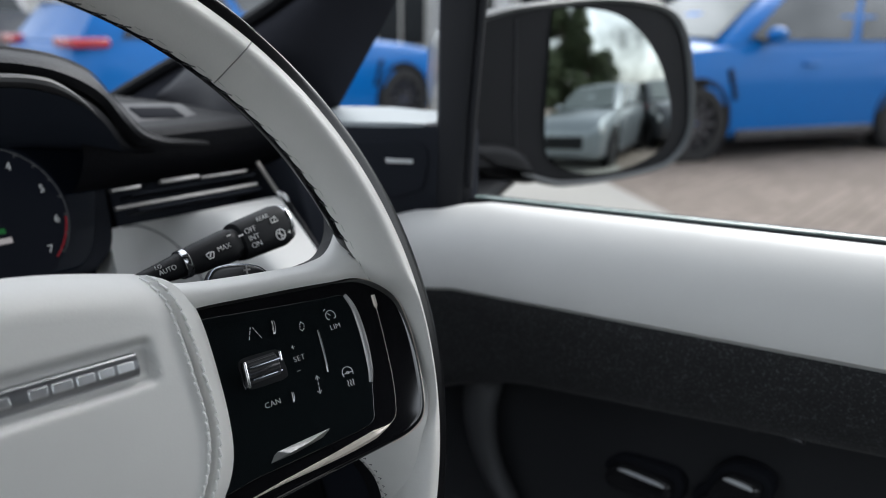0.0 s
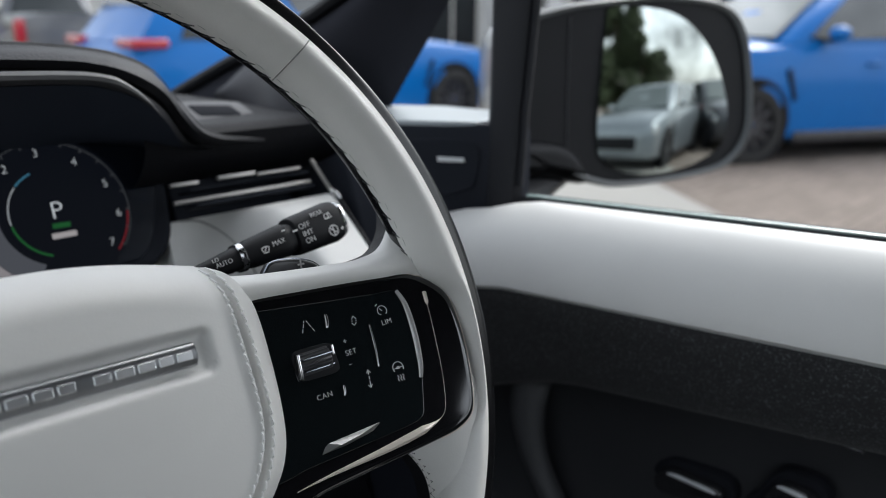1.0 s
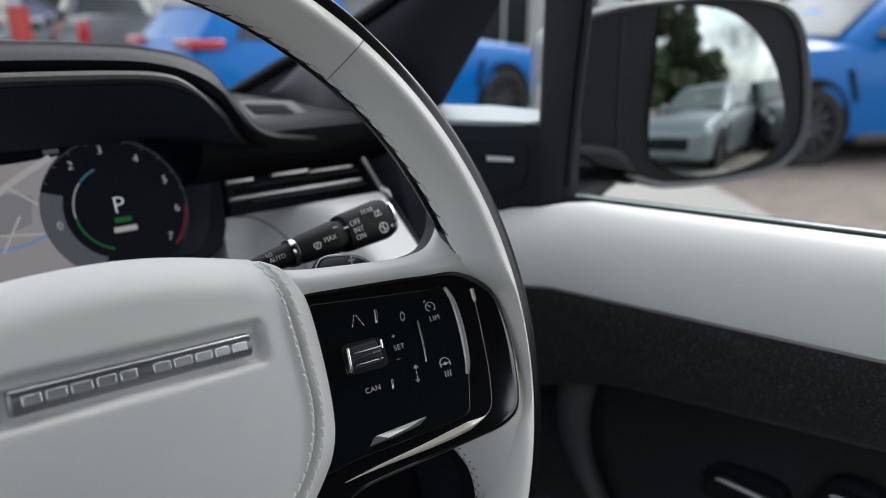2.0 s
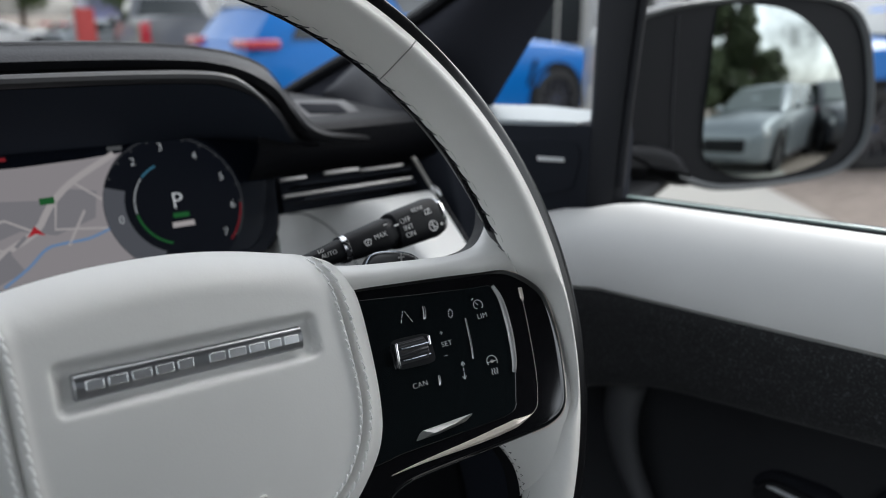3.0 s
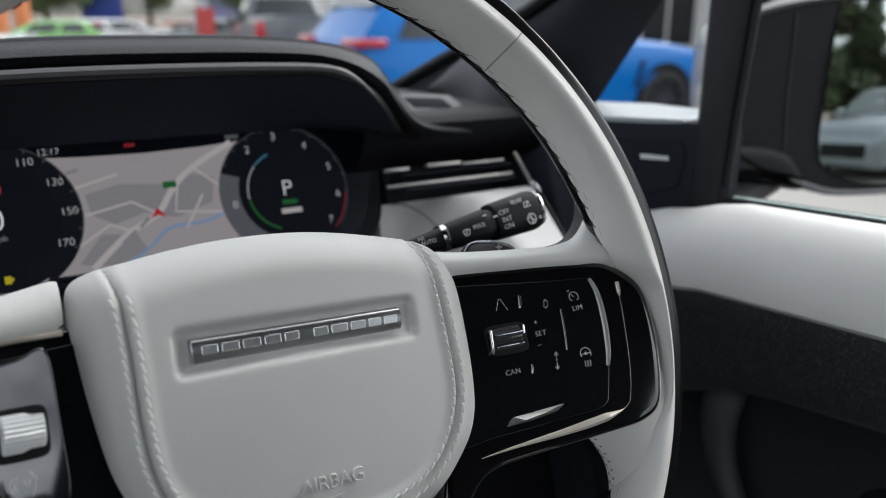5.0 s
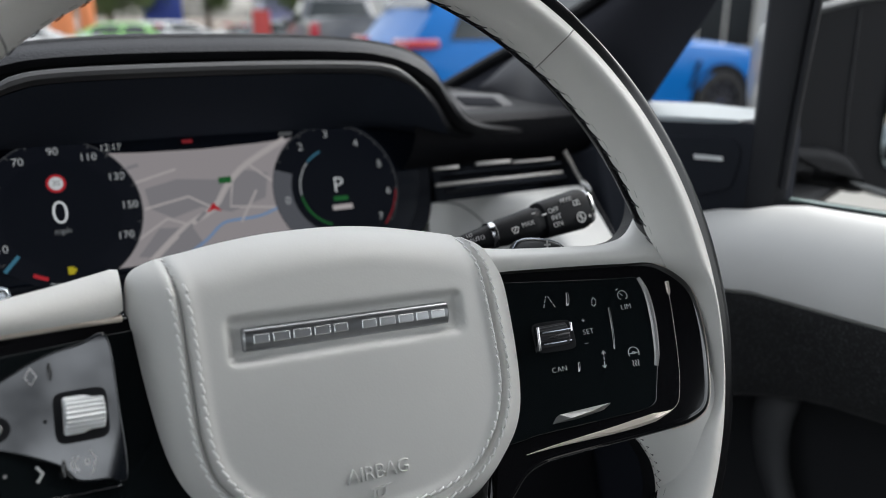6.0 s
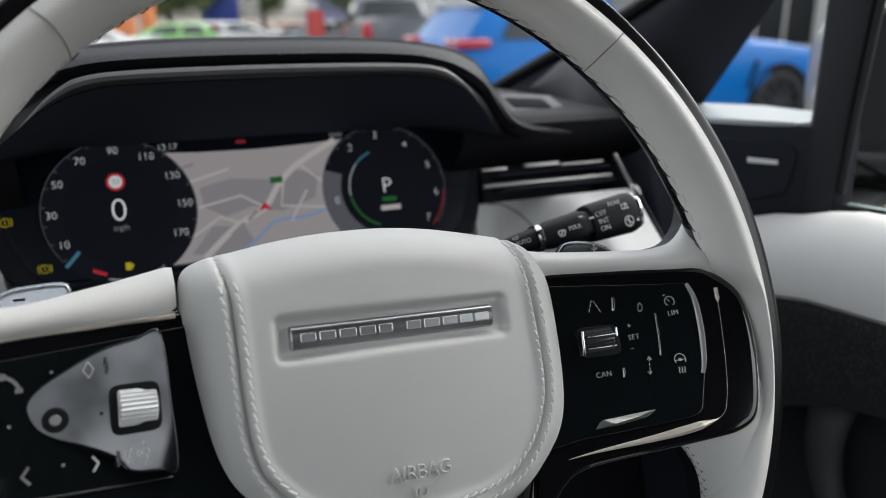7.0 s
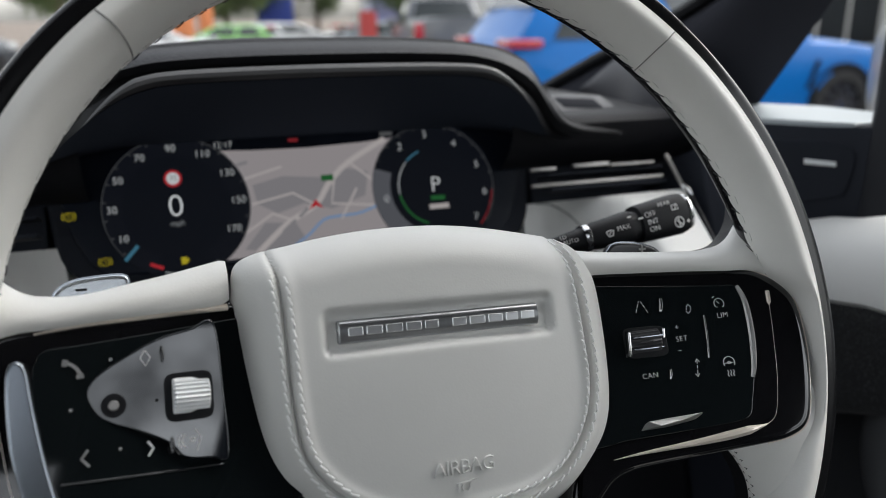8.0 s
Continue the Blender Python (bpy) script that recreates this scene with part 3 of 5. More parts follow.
        if s > 0:
            for q in (-1, 1):
                link("roller_bracket", *box(ru + q * (hw - 0.0008) - 0.0007, ru + q * (hw - 0.0008) + 0.0007, rv - hh * 0.8, rv + hh * 0.8, top_w(ru, rv) - 0.001, top_w(ru, rv) + 0.0018, 0.0004), CHROME, panel)
            for q in (-1, 1):
                link("roller_strip", *box(ru - length, ru + length, rv + q * 0.0026 - 0.0004, rv + q * 0.0026 + 0.0004, top_w(ru, rv) + 0.0005, top_w(ru, rv) + 0.0034, 0.0002), DARK_CHROME, panel)
            letters("roller_lettering", "RES", 0.0030, SATIN_GREY, panel, at(ru, rv, 0.0034))
            for word, size, u, v in (("SET", 0.0034, 0.1127, 0.0071), ("LIM", 0.0034, 0.1340, 0.0158), ("CAN", 0.0034, 0.0950, -0.0075), ("+", 0.0038, 0.1116, 0.0122), ("\u2212", 0.0038, 0.1106, 0.0019)):
                letters("lettering", word, size, WHITE_PRINT, panel, at(u, v), spread=1.08)
            icon = [
                [[(0.0944, 0.0204), (0.0950, 0.0219)], [(0.0953, 0.0225), (0.0960, 0.0241)], [(0.0962, 0.0246), (0.0966, 0.0254)], [(0.0998, 0.0200), (0.0991, 0.0216)], [(0.0988, 0.0222), (0.0981, 0.0238)], [(0.0979, 0.0243), (0.0975, 0.0252)]],
                [[(0.1179, 0.0208), (0.1190, 0.0221), (0.1201, 0.0206)], [(0.1174, 0.0193), (0.1183, 0.0180), (0.1196, 0.0191)], [(0.1180, 0.0203), (0.1177, 0.0198)], [(0.1199, 0.0201), (0.1197, 0.0196)]],
                [arc(0.1336, 0.0212, 0.0023, -40, 215, 22), [(0.1336, 0.0212), (0.1325, 0.0225)], [(0.1309, 0.0239), (0.1320, 0.0246)], [(0.1318, 0.0197), (0.1326, 0.0197)], [(0.1347, 0.0197), (0.1354, 0.0197)]],
                [[(0.1164, -0.0036), (0.1175, -0.0022), (0.1184, -0.0037)], [(0.1154, -0.0085), (0.1163, -0.0099), (0.1174, -0.0086)], [(0.1174, -0.0028), (0.1172, -0.0043)], [(0.1171, -0.0050), (0.1169, -0.0063)], [(0.1168, -0.0070), (0.1164, -0.0094)]],
                [arc(0.1319, -0.0052, 0.0026, -30, 210, 26), [(0.1295, -0.0054), (0.1343, -0.0052)], arc(0.1319, -0.0052, 0.0006, 0, 360, 10), [(0.1303, -0.0084), (0.1308, -0.0093), (0.1301, -0.0102), (0.1306, -0.0112)], [(0.1316, -0.0084), (0.1321, -0.0093), (0.1314, -0.0102), (0.1319, -0.0112)], [(0.1329, -0.0084), (0.1334, -0.0093), (0.1327, -0.0102), (0.1332, -0.0112)]],
            ]
            for ic in icon:
                for stroke in ic:
                    link("symbol_stroke", *strokes([stroke], 0.00027, top_w), WHITE_PRINT, panel, "white printed symbol line")
            bars = [([(0.1440, 0.0284), (0.1462, 0.0207), (0.1458, 0.0069), (0.1436, -0.0065), (0.1414, -0.0126)], 0.0016), ([(0.1253, 0.0166), (0.1245, 0.0071), (0.1231, -0.0022)], 0.0005), ([(0.1068, 0.0258), (0.1065, 0.0230), (0.1056, 0.0199)], 0.0008), ([(0.1045, -0.0055), (0.1043, -0.0078), (0.1037, -0.0098)], 0.0006)]
        else:
            # added plate, shaped and tilted to draw the flat panel's sky reflection
            plate_w = lambda u, v: top_w(u, v) + 0.0034 + 0.15 * (u + 0.108) + 0.10 * (v - 0.008)
            plate = [(87.4, 33.0), (96, 31.6), (107, 29.2), (118, 24), (127, 18.6), (130.4, 13.6), (128, 6), (123, 2), (114, -2), (105, -7.2), (100, -12.8), (91, -14.2), (85.4, -14.4), (85.6, 8)]
            pl = spline([(-u, v) for u, v in mm(plate)], 90, closed=True)
            link("touch_plate", *slab(pl, lambda u, v: plate_w(u, v) - 0.0001, 0.0075, 0.0004), MIRROR_BLACK, panel, "raised mirror-gloss touch plate")
            for q in (0.0041, 0.0018):
                ringp = [(-0.1222 + q * math.cos(a), 0.0080 + q * math.sin(a)) for a in np.linspace(0, 2 * math.pi, 28, endpoint=False)]
                link("round_button", *slab(ringp, lambda u, v: plate_w(u, v) + (0.0004 if q > 0.003 else 0.0009), 0.001, 0.0003), BLACK_PLASTIC if q > 0.003 else VENT_METAL, panel)
            sym = [
                ([[(-0.1113, 0.0258), (-0.1096, 0.0230), (-0.1113, 0.0203), (-0.1130, 0.0230), (-0.1113, 0.0258)]], 0.0004),
                ([[(-0.1120, -0.0055), (-0.1103, -0.0080), (-0.1120, -0.0105)]], 0.0008),
                ([arc(-0.0972, -0.0070, 0.0008, 100, 430, 12), arc(-0.0990, -0.0072, 0.0030, 130, 230, 8), arc(-0.0978, -0.0072, 0.0030, 130, 230, 8), [(-0.0962, -0.0035), (-0.0945, -0.0065), (-0.0960, -0.0112)]], 0.0004),
            ]
            for ls, wd in sym:
                for stroke in ls:
                    link("symbol_stroke", *strokes([stroke], wd, plate_w, 0.0003), WHITE_PRINT, panel, "white printed symbol line")
            for ls, wd in (([[(-0.1306, -0.0053), (-0.1327, -0.0080), (-0.1304, -0.0107)]], 0.0009),
                           ([arc(-0.1382, 0.0180, 0.0062, 5, 80, 14)], 0.0011), ([arc(-0.1382, 0.0182, 0.0060, 1, 16, 6)], 0.0022), ([arc(-0.1382, 0.0182, 0.0060, 68, 84, 6)], 0.0022)):
                for stroke in ls:
                    link("symbol_stroke", *strokes([stroke], wd, top_w, 0.0003), GREY_PRINT, panel, "dim grey printed symbol line")
            for u, v in ((-0.1058, 0.0238), (-0.1041, -0.0080)):
                oval = [(u + 0.0008 * math.cos(a), v + 0.0030 * math.sin(a)) for a in np.linspace(0, 2 * math.pi, 24, endpoint=False)]
                link("touch_rib", *slab(oval, lambda u, v: plate_w(u, v) + 0.0007, 0.001, 0.0006), GLOSS_BLACK, panel, "small dark oval rib")
            dot = [(-0.1083 + 0.0006 * math.cos(a), 0.0080 + 0.0006 * math.sin(a)) for a in np.linspace(0, 2 * math.pi, 12, endpoint=False)]
            link("microphone_hole", *slab(dot, lambda u, v: plate_w(u, v) + 0.0002, 0.001, 0.0001), BLACK_PLASTIC, panel)
            for u, v in ((-0.1226, 0.0236), (-0.1354, 0.0082), (-0.1208, -0.0067)):
                link("marker_dot", *strokes([[(u - 0.0005, v), (u + 0.0005, v)]], 0.0010, top_w, 0.0003), GREY_PRINT, panel)
            bars = [([(-0.0870, -0.0176), (-0.1120, -0.0166), (-0.1390, -0.0150)], 0.0003)]
            # blue-grey metal piece draws the sky reflected in the frame's side
            trim = spline([(-u, v) for u, v in mm([(153, 23.5), (148, 24.8), (145.6, 10), (143.2, -5), (140.8, -17), (137, -34), (144.5, -34), (149.5, -19), (153, 0)])], 60, closed=True)
            link("side_trim", *slab(trim, lambda u, v: top_w(u, v) + 0.0018 + 0.12 * (v + 0.005), 0.006, 0.0008), DARK_CHROME, panel, "satin metal side trim")
        for pts, r in bars:
            path = spline(pts, 18) if len(pts) > 2 else np.array(pts)
            taper = np.sin(np.linspace(0.15, math.pi - 0.15, len(path))) ** 0.2 if len(path) > 2 else np.ones(len(path))
            link("bright_bar", *tube([(u, v, top_w(u, v) + (r * 0.3 if r < 0.001 else -r * 0.35)) for u, v in path], r * taper, 8), SATIN_METAL if r > 0.001 else CHROME, panel, "slim chrome switch bar")
        if s > 0:
            kz = lambda u, v, h: (u / 1000, v / 1000, top_w(u / 1000, v / 1000) + h)
            key = [kz(83.2, -30.6, -0.001), kz(90, -26.4, 0.0002), kz(114.8, -25.0, 0.0002), kz(113.8, -28.0, -0.001), kz(99, -30.0, -0.001), kz(94, -28.2, 0.0024), kz(105, -26.8, 0.0018)]
            link("lower_key", key, [(0, 5, 1), (1, 5, 6, 2), (2, 6, 3), (3, 6, 5, 4), (4, 5, 0)], SATIN_METAL, panel, "faceted bright metal lower key", smooth=False)
    # shift paddles behind the spokes
    for s in (1, -1):
        shape = [(100, 44), (102.5, 51.5), (107, 53.8), (116, 53.4), (124, 51.8), (130.5, 48.8), (134, 43), (132, 30), (122, 16), (104, 20)] if s > 0 else [(116, 42), (116.5, 50), (117.5, 54), (121, 55), (128, 54.8), (136, 54), (142, 51.5), (145, 46), (142, 30), (130, 16), (110, 20)]
        pts = [(s * u, v) for u, v in mm(shape)]
        pl = spline(pts, 60, closed=True)
        # left paddle coloured paler and bluer for the sky it reflects
        paddle = link("shift_paddle", *slab(pl, lambda u, v: -0.046 + (0.1 if s > 0 else -0.05) * (v - 0.05), 0.004, 0.0015), PADDLE_SKY_SILVER if s < 0 else SATIN_DARK, top, "metal gear shift paddle")
        link("paddle_rim", *tube([(u, v, -0.0462 + (0.1 if s > 0 else -0.05) * (v - 0.05)) for u, v in pl[:34]], 0.0003, 6), DARK_CHROME, paddle)
        mu = 0.1215 if s > 0 else -0.1344
        sg = [[(mu - 0.002, 0.0498), (mu + 0.002, 0.0498)]] + ([[(mu, 0.0478), (mu, 0.0518)]] if s > 0 else [])
        link("paddle_mark", *strokes(sg, 0.0009, lambda u, v: -0.0459 + (0.1 if s > 0 else -0.05) * (v - 0.05), 0.0003), BLACK_PLASTIC if s < 0 else WHITE_PRINT, paddle)
    return top


steering_wheel()


# ---- steering column and stalk ----
def column():
    rows = []
    for w, a, b in ((-0.035, 0.050, 0.046), (-0.06, 0.060, 0.052), (-0.12, 0.066, 0.056), (-0.20, 0.070, 0.062), (-0.27, 0.070, 0.066)):
        rows.append([(a * math.copysign(abs(math.cos(q)) ** 0.6, math.cos(q)), -0.012 + b * math.copysign(abs(math.sin(q)) ** 0.6, math.sin(q)), w) for q in np.linspace(0, 2 * math.pi, 40, endpoint=False)])
    placed("steering_column", grid(rows, close_row=True, cap=True), BLACK_PLASTIC, DASH, "black plastic steering column shroud behind the wheel", "steering column")


column()


def stalk():
    top = anchor("wiper_stalk", DASH @ pose(0, 0, 0), "black wiper stalk with white printed settings", "control stalk")
    a, b = np.array([0.0570, 0.0464, -0.098]), np.array([0.1868, 0.0640, -0.094])
    d = (b - a) / np.linalg.norm(b - a)
    base = pose(*a) @ pose(0, 0, 0, 0, 0, math.degrees(math.atan2(d[1], d[0])))
    L = float(np.linalg.norm(b - a))
    def section(x, h, dep):
        return [(x, h * math.copysign(abs(math.sin(q)) ** 0.75, math.sin(q)), dep * math.copysign(abs(math.cos(q)) ** 0.75, math.cos(q))) for q in np.linspace(0, 2 * math.pi, 28, endpoint=False)]
    def stage(name, sts, m, label=""):
        ob = link(name, *grid([section(*s) for s in sts], close_row=True, cap=True), m, top, label)
        ob.matrix_local = base
        return ob
    stage("stalk_arm", [(0, 0.0040, 0.004), (0.036, 0.0042, 0.004), (0.050, 0.0054, 0.0053), (0.0612, 0.0066, 0.006)], BLACK_PLASTIC)
    stage("chrome_ring", [(0.0608, 0.0068, 0.0068), (0.0614, 0.0076, 0.0072), (0.0640, 0.0078, 0.0074), (0.0646, 0.0072, 0.007)], CHROME, "chrome ring")
    stage("middle_grip", [(0.0644, 0.0068, 0.0066), (0.070, 0.0080, 0.0075), (0.088, 0.0092, 0.0085), (0.0915, 0.0094, 0.0087), (0.0920, 0.0082, 0.0086), (0.0955, 0.0082, 0.0086)], BLACK_PLASTIC)
    stage("rotary_end", [(0.0960, 0.0092, 0.0085), (0.0966, 0.0106, 0.0098), (0.099, 0.0112, 0.0102), (0.124, 0.0122, 0.0108), (0.1275, 0.0116, 0.0104), (0.1285, 0.0102, 0.009)], BLACK_PLASTIC)
    stage("end_cap", [(0.1285, 0.0104, 0.0096), (0.1297, 0.0108, 0.0100), (0.1310, 0.0104, 0.0096)], CHROME, "thin chrome end ring")
    def word(t, x, y, size, dep):
        letters("lettering", t, size, WHITE_PRINT, top, base @ pose(x, y, dep, -8, 0, 0))
    word("MAX", 0.0838, 0.0006, 0.0040, 0.0087)
    word("OFF", 0.1018, 0.0040, 0.0044, 0.0100)
    word("INT", 0.1022, -0.0004, 0.0044, 0.0107)
    word("ON", 0.1024, -0.0046, 0.0044, 0.0105)
    word("REAR", 0.1120, 0.0078, 0.0036, 0.0100)
    word("AUTO", 0.0510, 0.0006, 0.0036, 0.0060)
    word("LO", 0.0470, 0.0036, 0.0030, 0.0058)
    flat = lambda z: (lambda u, v: z)
    for lines, z in (([arc(0.0750, -0.0042, 0.0052, 62, 118, 8), [(0.0726, 0.0004), (0.0737, -0.0022), (0.0763, -0.0022), (0.0774, 0.0004)], [(0.0742, -0.0016), (0.0757, 0.0006)]], 0.0080),
                     ([[(0.1160, 0.0032), (0.1160, 0.0058), (0.1195, 0.0058), (0.1205, 0.0032), (0.1160, 0.0032)], [(0.1180, 0.0035), (0.1190, 0.0065)]], 0.0107),
                     ([arc(0.1190, -0.0045, 0.0030, 0, 360, 16), [(0.1172, -0.0030), (0.1208, -0.0060)], [(0.1190, -0.0015), (0.1190, -0.0075)]], 0.0106),
                     ([[(0.0868, 0.0056), (0.0894, 0.0056)], [(0.0936, 0.0030), (0.0968, 0.0030)], [(0.0936, 0.0034), (0.0968, 0.0034)]], 0.0096)):
        for stroke in lines:
            ob = link("symbol_stroke", *strokes([stroke], 0.0006, flat(z), 0.0003), WHITE_PRINT, top, "white printed symbol line")
            ob.matrix_local = base
    arrow = link("stalk_arrow", *slab([(0.1262, -0.0062), (0.1262, -0.0034), (0.1236, -0.0048)], flat(0.0103), 0.0004, 0.0001), WHITE_PRINT, top)
    arrow.matrix_local = base


stalk()


# ---- instrument cluster ----
SW = -0.280
GLOW = 0.42


def cluster():
    top = anchor("instrument_cluster", DASH @ pose(0, 0.115, SW), "wide dark digital instrument display, switched on", "display")
    P = lambda pts: [(x, y - 0.115) for x, y in pts]
    def outline(half):
        return spline(P(mm(half + [(-u, v) for u, v in half[-2:0:-1]])), 160, closed=True)
    ring = outline([(0, 162), (120, 161.5), (154, 160), (166, 156.5), (171, 150), (171.5, 138), (167, 115), (161, 95), (155, 82), (147, 74), (130, 70.5), (0, 70)])
    case = outline([(0, 164.5), (140, 164), (164, 161.5), (175, 155), (179.5, 144), (179, 130), (177, 115), (175.3, 97), (172.5, 84.5), (166.5, 75.3), (157, 68.6), (140, 66), (0, 65)])
    glass = link("display_glass", *slab(ring, lambda u, v: 0.0, 0.006, 0.0015), SCREEN, top, "black display glass")
    link("display_frame", *slab(case, lambda u, v: -0.0015, 0.022, 0.004, 4), HAZY_BLACK, top, "black display surround")
    MAP = glow("map_grey", (0.200, 0.183, 0.190), GLOW)
    MAP2 = glow("map_dark_grey", (0.145, 0.138, 0.148), GLOW)
    ROAD = glow("map_road", (0.275, 0.253, 0.253), GLOW)
    RIVER = glow("map_river", (0.11, 0.17, 0.28), GLOW)
    WHITE = glow("display_white", (0.66, 0.68, 0.70), 0.31)
    DIM_RED = glow("display_dim_red", (0.13, 0.010, 0.014), GLOW)
    NUMERAL = glow("display_numeral", (0.60, 0.62, 0.64), 0.25)
    RING = glow("dial_ring", (0.0013, 0.0016, 0.0026), 1.0)
    FAINT = glow("display_faint", (0.22, 0.23, 0.24), GLOW)
    GREEN = glow("display_green", (0.010, 0.065, 0.018), GLOW)
    RED = glow("display_red", (0.26, 0.014, 0.02), GLOW)
    YELLOW = glow("display_yellow", (0.28, 0.23, 0.012), GLOW)
    TEAL = glow("display_teal", (0.03, 0.10, 0.15), GLOW)
    DARK = glow("dial_dark", (0.0010, 0.0013, 0.0022), 1.0)
    DIAL = glow("dial_grey", (0.024, 0.025, 0.029), 1.0)
    SCALE = glow("dial_scale_grey", (0.05, 0.052, 0.055), GLOW)
    z = lambda k: (lambda u, v: 0.0003 * k)
    def plate(name, pts, k, m, label=""):
        return link(name, *slab(P(pts), z(k), 0.0002, 0.00005, 1), m, glass, label)
    def line(name, ls, wd, k, m, label=""):
        return link(name, *strokes([P(l) for l in ls], wd, z(k), 0.0002), m, glass, label)
    def word(t, x, y, size, m, k=6, rot=0.0, name="display_lettering"):
        return letters(name, t, size, m, glass, pose(x, y - 0.115, 0.0003 * k, 0, 0, rot), depth=0.00008)
    plate("map", mm([(-70, 153), (-40, 151.5), (0, 151), (40, 152.5), (72, 155), (96, 150), (96, 74), (-96, 74), (-96, 150)]), 1, MAP, "grey navigation map")
    plate("map_area", mm([(-42, 126), (-20, 131), (10, 128), (26, 134), (44, 130), (40, 112), (14, 104), (-6, 110), (-26, 104), (-40, 112)]), 2, MAP2)
    plate("map_area", mm([(-36, 98), (-14, 96), (-8, 84), (-30, 76), (-52, 80)]), 2, MAP2)
    line("map_road", [spline(mm([(-44, 76), (-20, 96), (2, 108), (14, 124), (30, 138), (60, 154)]), 20)], 0.0042, 3, ROAD)
    line("map_road", [mm([(18, 128), (14, 108), (46, 104)]), mm([(-58, 128), (-20, 138)]), mm([(-50, 92), (-30, 104), (-16, 98)]), mm([(2, 108), (-14, 118), (-44, 112)]), mm([(20, 96), (34, 118)]), mm([(30, 138), (46, 124), (58, 126)])], 0.0016, 3, ROAD)
    line("map_river", [spline(mm([(-22, 76), (-6, 86), (6, 96), (16, 98), (34, 99), (52, 105)]), 24)], 0.0020, 3, RIVER)
    for seg in ([(-24, 90), (-14, 98)], [(-11, 100), (-4, 106)], [(-52, 141), (-44, 143)]):
        line("map_caption", [mm(seg)], 0.0024, 4, MAP2, "unreadable road caption")
    plate("map_position", mm([(-3.5, 105), (2, 112), (7.5, 105), (2, 107)]), 5, RED, "red position arrow")
    plate("map_sign", mm([(8, 125), (17, 125), (17, 129.5), (8, 129.5)]), 5, GREEN, "green road sign patch")
    plate("warning_mark", mm([(-13, 155.8), (-6, 155.8), (-6, 158.2), (-13, 158.2)]), 5, DIM_RED, "small red mark")
    for cx, cy, R in ((-0.0945, 0.1145, 0.0497), (0.0962, 0.1145, 0.0503)):
        disc = [(cx + R * math.cos(a), cy + R * math.sin(a)) for a in np.linspace(0, 2 * math.pi, 72, endpoint=False)]
        plate("dial", disc, 4, DARK, "round dial face")
        if cx > 0:
            line("dial_segment", [arc(cx, cy, 0.0432, 160, 246, 30)], 0.0138, 5, DIAL, "grey dial segment")
        else:
            line("dial_segment", [arc(cx, cy, 0.0428, -62, 248, 90)], 0.0134, 5, RING, "dim outer dial ring")
        r2 = 0.0362
        disc = [(cx + r2 * math.cos(a), cy + r2 * math.sin(a)) for a in np.linspace(0, 2 * math.pi, 64, endpoint=False)]
        plate("dial_centre", disc, 5, DARK)
        a0, a1 = (150, -35) if cx > 0 else (218, -28)
        if cx > 0:
            cx, cy = cx - 0.0014, cy - 0.0018
        ticks = [[(cx + q * math.cos(radians(a)), cy + q * math.sin(radians(a))) for q in (R - 0.0032, R - 0.0010)] for a in np.linspace(a0, a1, 17 if cx < 0 else 13)]
        line("dial_tick_marks", ticks, 0.0006, 6, SCALE, "fine scale marks")
        line("dial_scale_arc", [arc(cx, cy, R - 0.0006, a0, a1, 60)], 0.0004, 6, SCALE, "fine scale arc")
    for k, t in enumerate(("10", "30", "50", "70", "90", "110", "130", "150", "170")):
        a = radians(209.5 - 29.75 * k)
        word(t, -0.0951 + 0.0421 * math.cos(a), 0.1152 + 0.0406 * math.sin(a), 0.0074, NUMERAL)
    for t, a in (("0", 190), ("2", 128), ("3", 96), ("4", 59.5), ("5", 22), ("6", -10), ("7", -41)):
        r = {"4": 0.0373, "5": 0.0388}.get(t, 0.0409)
        word(t, 0.0962 + r * math.cos(radians(a)), 0.1145 + r * math.sin(radians(a)), 0.0080, NUMERAL)
    word("0", -0.0957, 0.1147, 0.0225, WHITE, 7)
    word("mph", -0.0956, 0.1031, 0.0058, FAINT, 7)
    word("P", 0.0962, 0.1152, 0.0170, WHITE, 7)
    word("12:17", -0.060, 0.1560, 0.0062, NUMERAL, 7)
    line("temperature_caption", [mm([(56, 157.5), (66, 157.5)])], 0.003, 7, SCALE, "unreadable caption")
    line("mode_caption", [mm([(91, 105.4), (102.6, 105.1)])], 0.0034, 7, GREEN, "green caption")
    line("battery_bar", [mm([(89.2, 98.6), (105.2, 98.6)])], 0.0038, 7, ROAD, "white caption bar")
    line("power_arc", [arc(0.0962, 0.1145, 0.0297, 190, 252, 24)], 0.0015, 6, GREEN, "green arc")
    line("power_arc", [arc(0.0962, 0.1145, 0.0297, 188, 138, 20)], 0.0009, 6, FAINT)
    line("power_arc", [arc(0.0962, 0.1145, 0.0297, 136, 111, 16)], 0.0013, 6, TEAL)
    line("red_zone", [arc(0.0962, 0.1145, 0.0470, -8, -44, 20)], 0.0010, 6, DIM_RED, "red arc")
    line("speed_needle", [mm([(-132, 80.5), (-123, 90)])], 0.0024, 7, TEAL, "blue pointer")
    line("fuel_scale", [arc(-0.0945, 0.1145, 0.0437, 240, 252, 10)], 0.0024, 6, RED)
    line("fuel_scale", [arc(-0.0945, 0.1145, 0.0465, 254, 300, 16)], 0.0008, 6, FAINT)
    plate("fuel_lamp", mm([(-96, 74.2), (-92.2, 74.2), (-92.2, 75.6), (-90.8, 75.9), (-90.8, 78), (-92.2, 77.8), (-92.2, 79.2), (-96, 79.2)]), 7, YELLOW, "yellow pump-shaped warning lamp")
